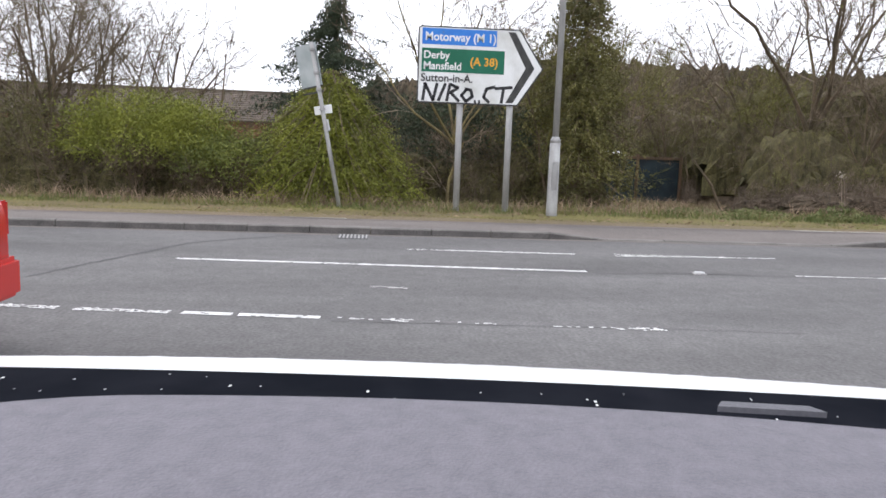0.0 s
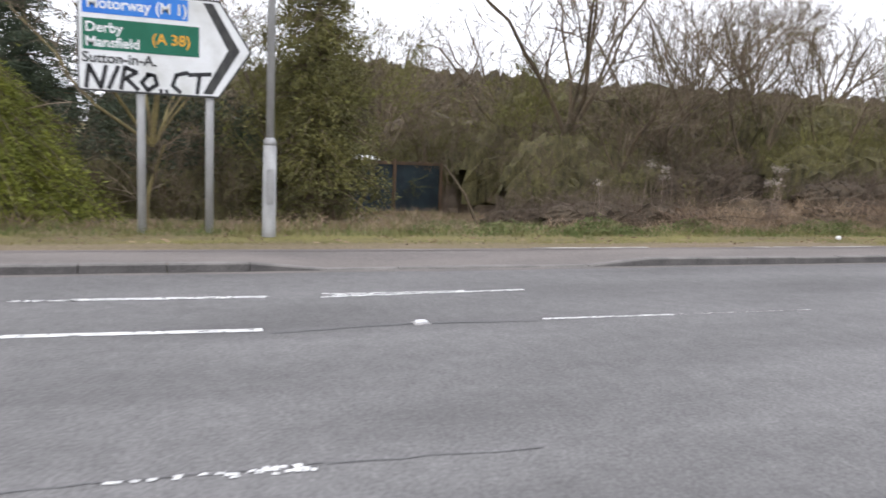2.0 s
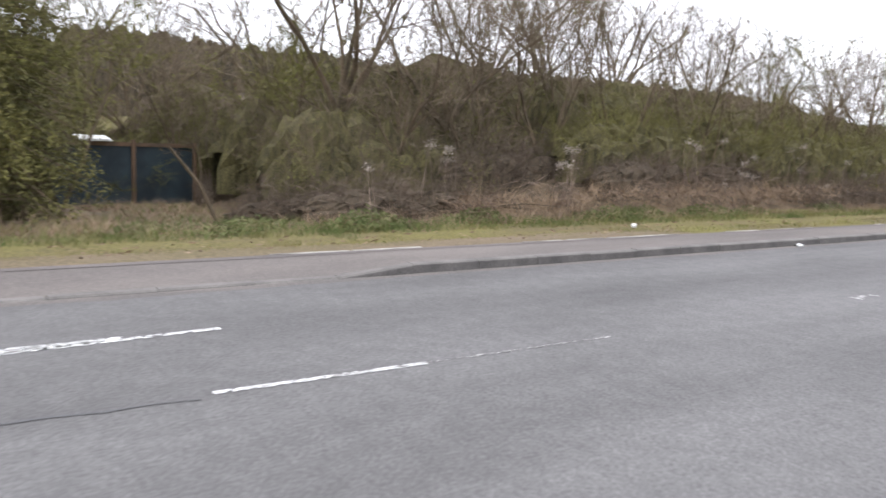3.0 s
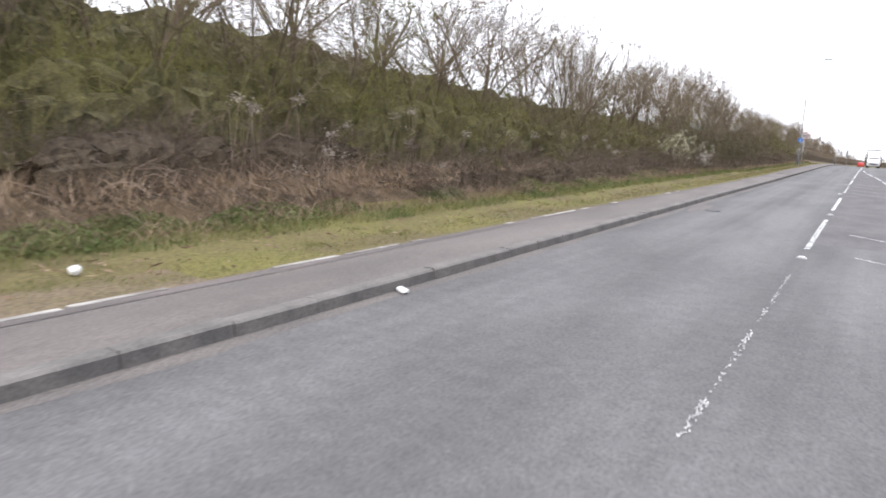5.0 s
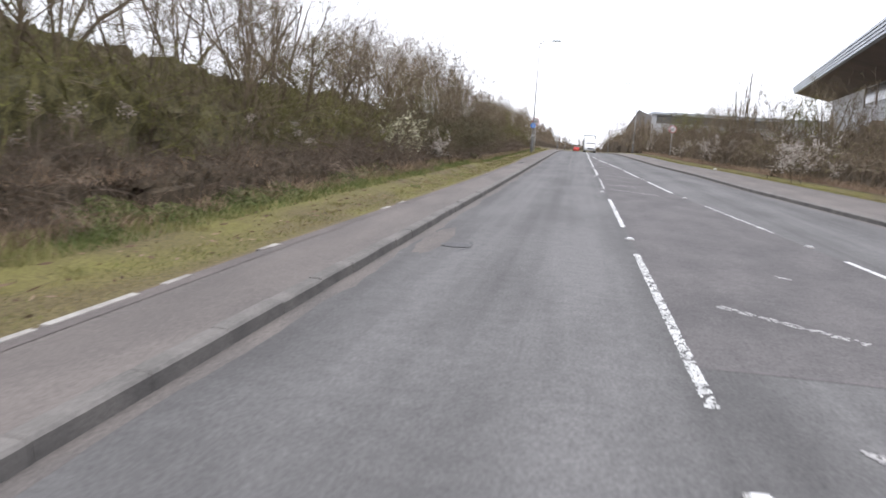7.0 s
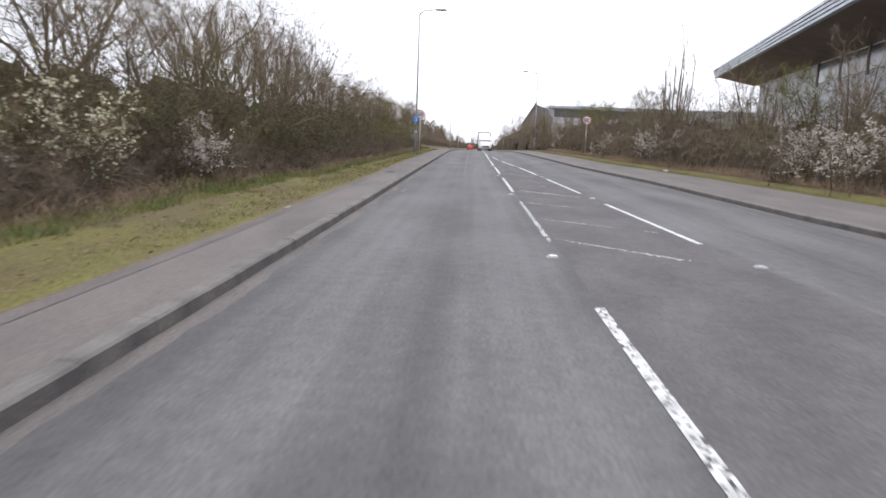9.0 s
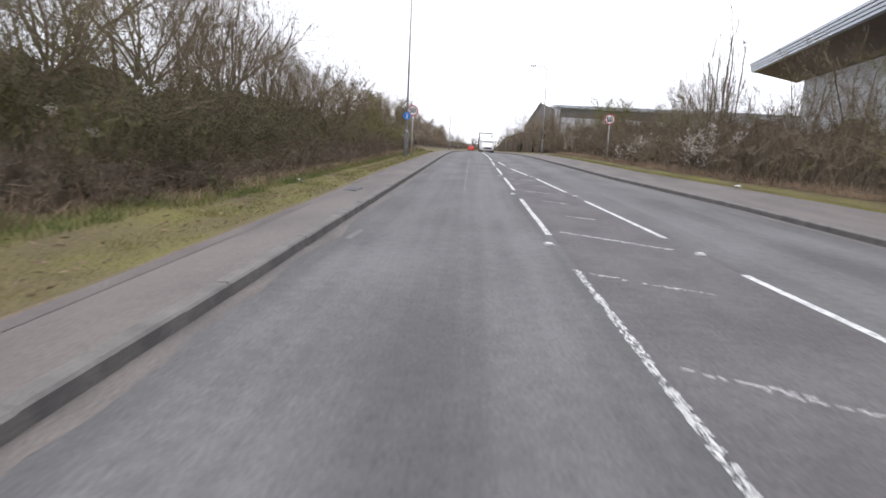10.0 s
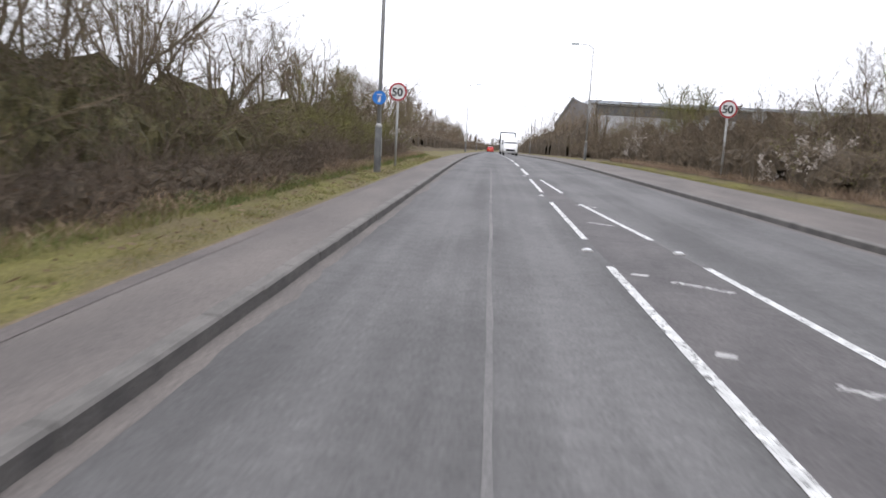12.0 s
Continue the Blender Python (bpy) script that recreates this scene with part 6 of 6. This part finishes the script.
def van(m, label):
    t = thing("van", m, label, "van", "vans")
    sec = lambda w, a, b: [(w * 0.92, a), (w, a + 0.15), (w, (a + b) / 2), (w * 0.95, b - 0.12), (w * 0.85, b)]
    part("body", loft([(-2.6, sec(0.95, 0.4, 2.3)), (-1.0, sec(0.97, 0.35, 2.4)), (1.2, sec(0.97, 0.35, 2.35)), (1.75, sec(0.95, 0.35, 1.6)), (2.35, sec(0.9, 0.4, 1.15)), (2.5, sec(0.8, 0.45, 0.9))]), CARWHITE, t, "", True)
    part("windscreen", Geo().add([(-0.8, 1.77, 1.58), (0.8, 1.77, 1.58), (0.74, 1.26, 2.25), (-0.74, 1.26, 2.25)], [(1, 0, 3, 2)]), DARKGLASS, t)
    part("grille", Geo().box(-0.6, 0.6, 2.38, 2.52, 0.62, 0.84), BLACKTRIM, t, bevel=0.01)
    for s in (1, -1):
        part("headlamp", Geo().box(s * 0.62, s * 0.86, 2.25, 2.44, 0.8, 1.0), LENSCLEAR, t, bevel=0.01)
        for yy in (-1.7, 1.6):
            wheel(t, s * 0.86, yy, 0.34, s)


van(pose(4.2, 165, zroad(165), 0, 0, 180), "white panel van coming along the opposite lane")
van(pose(4.3, 212, zroad(212), 0, 0, 180), "white panel van further along the opposite lane")
truck = thing("recovery_truck", pose(4.2, 186, zroad(186), 0, 0, 180), "flatbed truck with a dark steel frame over its cab", "truck")
part("cab", loft([(1.6, [(1.0, 0.5), (1.1, 1.2), (1.08, 2.3), (0.9, 2.5)]), (3.4, [(1.0, 0.5), (1.1, 1.2), (1.05, 2.3), (0.85, 2.45)]), (3.6, [(0.95, 0.5), (1.05, 1.1), (0.9, 1.5), (0.7, 1.6)])]), CARWHITE, truck, "", True)
part("bed", Geo().box(-1.15, 1.15, -4.0, 1.5, 0.85, 1.1), DARKSTEEL, truck)
part("windscreen", Geo().add([(-0.9, 3.62, 1.55), (0.9, 3.62, 1.55), (0.85, 3.46, 2.3), (-0.85, 3.46, 2.3)], [(1, 0, 3, 2)]), DARKGLASS, truck)
for s in (1, -1):
    part("frame_post", Geo().box(s * 1.05, s * 1.25, 1.4, 1.6, 0.9, 3.5), CARDARK, truck)
    for yy in (-2.6, 2.6):
        wheel(truck, s * 1.0, yy, 0.45, s)
part("frame_beam", Geo().box(-1.25, 1.25, 1.4, 1.6, 3.36, 3.56), CARDARK, truck)

# the camera's own car: dash and bonnet fixed at the opening camera pose
own = thing("waiting_car", pose(11.542, 3.518, 0, 0, 0, 84.85), "white front and grey dashboard of the camera car at the junction", "car")
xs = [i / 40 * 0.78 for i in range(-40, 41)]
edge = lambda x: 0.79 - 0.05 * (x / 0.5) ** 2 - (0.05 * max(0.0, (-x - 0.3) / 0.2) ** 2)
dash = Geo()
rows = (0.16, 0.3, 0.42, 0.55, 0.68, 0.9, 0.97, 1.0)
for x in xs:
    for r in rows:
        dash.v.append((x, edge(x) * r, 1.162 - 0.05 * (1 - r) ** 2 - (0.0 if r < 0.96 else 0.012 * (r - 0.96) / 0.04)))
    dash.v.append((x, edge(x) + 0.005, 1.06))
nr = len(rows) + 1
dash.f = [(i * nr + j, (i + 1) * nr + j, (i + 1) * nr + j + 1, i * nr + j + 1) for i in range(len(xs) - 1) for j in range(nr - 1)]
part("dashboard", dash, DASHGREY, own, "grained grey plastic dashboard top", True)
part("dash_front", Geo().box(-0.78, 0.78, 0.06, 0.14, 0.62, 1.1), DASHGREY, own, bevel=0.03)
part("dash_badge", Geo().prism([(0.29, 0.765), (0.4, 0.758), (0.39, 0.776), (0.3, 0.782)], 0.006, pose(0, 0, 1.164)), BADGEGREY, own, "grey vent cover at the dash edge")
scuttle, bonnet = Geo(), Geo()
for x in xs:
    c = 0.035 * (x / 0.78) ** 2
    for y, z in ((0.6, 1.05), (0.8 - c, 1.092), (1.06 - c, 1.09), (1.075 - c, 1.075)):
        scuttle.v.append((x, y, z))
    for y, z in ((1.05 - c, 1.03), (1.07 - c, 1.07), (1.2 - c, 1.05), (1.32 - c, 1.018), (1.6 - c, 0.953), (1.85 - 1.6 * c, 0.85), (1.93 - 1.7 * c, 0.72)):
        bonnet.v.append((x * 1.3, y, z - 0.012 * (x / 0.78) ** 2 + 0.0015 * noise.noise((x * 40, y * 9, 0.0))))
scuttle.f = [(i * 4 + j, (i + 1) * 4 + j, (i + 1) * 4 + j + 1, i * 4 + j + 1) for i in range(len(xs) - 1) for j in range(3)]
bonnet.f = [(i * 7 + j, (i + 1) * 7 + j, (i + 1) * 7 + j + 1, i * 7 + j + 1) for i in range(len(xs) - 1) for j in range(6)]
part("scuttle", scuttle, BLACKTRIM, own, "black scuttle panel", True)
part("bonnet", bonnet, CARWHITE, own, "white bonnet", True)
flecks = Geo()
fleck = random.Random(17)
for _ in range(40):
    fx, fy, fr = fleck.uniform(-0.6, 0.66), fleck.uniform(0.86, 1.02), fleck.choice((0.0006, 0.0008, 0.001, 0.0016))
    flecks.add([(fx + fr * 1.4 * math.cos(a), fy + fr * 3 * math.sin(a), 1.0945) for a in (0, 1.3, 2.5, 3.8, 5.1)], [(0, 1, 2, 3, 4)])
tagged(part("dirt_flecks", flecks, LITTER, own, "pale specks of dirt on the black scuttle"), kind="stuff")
# unseen nose, wheels and headlamps added to bring the bonnet down to the ground
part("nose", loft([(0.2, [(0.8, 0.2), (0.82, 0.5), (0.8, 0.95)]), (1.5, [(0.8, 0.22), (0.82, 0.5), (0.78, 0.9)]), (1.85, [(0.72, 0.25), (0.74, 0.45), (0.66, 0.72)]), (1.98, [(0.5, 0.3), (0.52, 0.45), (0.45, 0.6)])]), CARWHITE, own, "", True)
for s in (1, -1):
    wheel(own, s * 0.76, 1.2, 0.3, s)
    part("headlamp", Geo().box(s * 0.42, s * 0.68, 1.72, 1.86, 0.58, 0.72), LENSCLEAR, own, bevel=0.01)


# ---- kerb stones, one by one ----
kerb_left = thing("kerb", pose(0, 0, 0), "weathered concrete kerb between carriageway and pavement", "kerb", kind="structure")
kerb_right = thing("kerb", pose(0, 0, 0), "weathered concrete kerb on the far side of the carriageway", "kerb", kind="structure")


def stone_mesh(name, h0, h1):
    g = Geo()
    w, l, r = 0.125, 0.905, 0.018
    for y, h in ((-l / 2, h0), (l / 2, h1)):
        g.v += [(0.02, y, -0.06), (0.0, y, h - r), (-r, y, h), (-w, y, h + 0.002), (-w, y, -0.06)]
    g.f += [(i, i + 1, i + 6, i + 5) for i in range(4)] + [(4, 3, 2, 1, 0), (5, 6, 7, 8, 9)]
    me = g.mesh(name, KERB)
    # the side towards the carriageway takes a darker tone than the top
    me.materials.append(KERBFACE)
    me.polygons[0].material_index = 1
    return me


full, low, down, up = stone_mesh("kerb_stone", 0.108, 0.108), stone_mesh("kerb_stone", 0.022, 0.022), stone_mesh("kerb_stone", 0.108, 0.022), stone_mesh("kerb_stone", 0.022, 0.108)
pick = random.Random(5)
far_stones = Geo()
for i in range(-30, 420):
    y = 6.66 + 0.915 * i
    if i < 118:
        me = down if i == 0 else up if i == 5 else low if 0 < i < 5 else full
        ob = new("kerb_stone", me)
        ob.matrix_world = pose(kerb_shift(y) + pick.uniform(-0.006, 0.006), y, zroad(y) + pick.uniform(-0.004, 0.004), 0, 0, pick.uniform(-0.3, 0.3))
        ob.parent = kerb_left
    else:
        far_stones.box(bend(y) - 0.08, bend(y) + 0.045, y - 0.452, y + 0.452, zroad(y) - 0.06, zroad(y) + 0.105)
tagged(part("kerb_run", far_stones, KERB, kerb_left), kind="stuff")
far_right = Geo()
y = 14.0
count = 0
while y < 320:
    x = kerb_r(y)
    slope = (kerb_r(y + 0.5) - kerb_r(y - 0.5))
    turn = math.degrees(math.atan2(-slope, 1.0))
    if 36 < y < 110:
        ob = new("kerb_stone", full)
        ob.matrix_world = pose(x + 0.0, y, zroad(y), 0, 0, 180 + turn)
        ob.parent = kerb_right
    else:
        far_right.box(0, 0.125, -0.452, 0.452, -0.06, 0.108, pose(x + bend(y), y, zroad(y), 0, 0, turn))
    y += 0.915 / math.sqrt(1 + slope * slope)
tagged(part("kerb_run", far_right, KERB, kerb_right), kind="stuff")

# broken pale edging along the back of the pavement
edging = thing("pavement_edging", pose(0, 0, 0), "broken pale concrete edging between pavement and grass", "edging", kind="structure")
for a, b in ((-6.0, -4.6), (2.0, 3.1), (10.4, 12.5), (14.1, 17.5), (18.7, 20.9), (21.1, 21.4), (23.8, 24.1), (24.8, 27.0), (27.25, 27.7), (29.1, 29.6), (33.8, 34.3), (34.8, 35.4), (46.7, 47.1)):
    n = max(1, round((b - a) / 0.9))
    for k in range(n):
        y, half = a + (b - a) * (k + 0.5) / n, (b - a) / n / 2 - 0.01
        ob = part("edging_stone", Geo().box(-0.035, 0.02 + 0.015 * pick.random(), -half, half * (1 - 0.2 * pick.random()), -0.03, 0.012), EDGING, edging)
        ob.matrix_world = pose(back_l(y) + 0.01 + pick.uniform(-0.012, 0.012), y, zroad(y) + 0.128, 0, 0, pick.uniform(-1.2, 1.2))
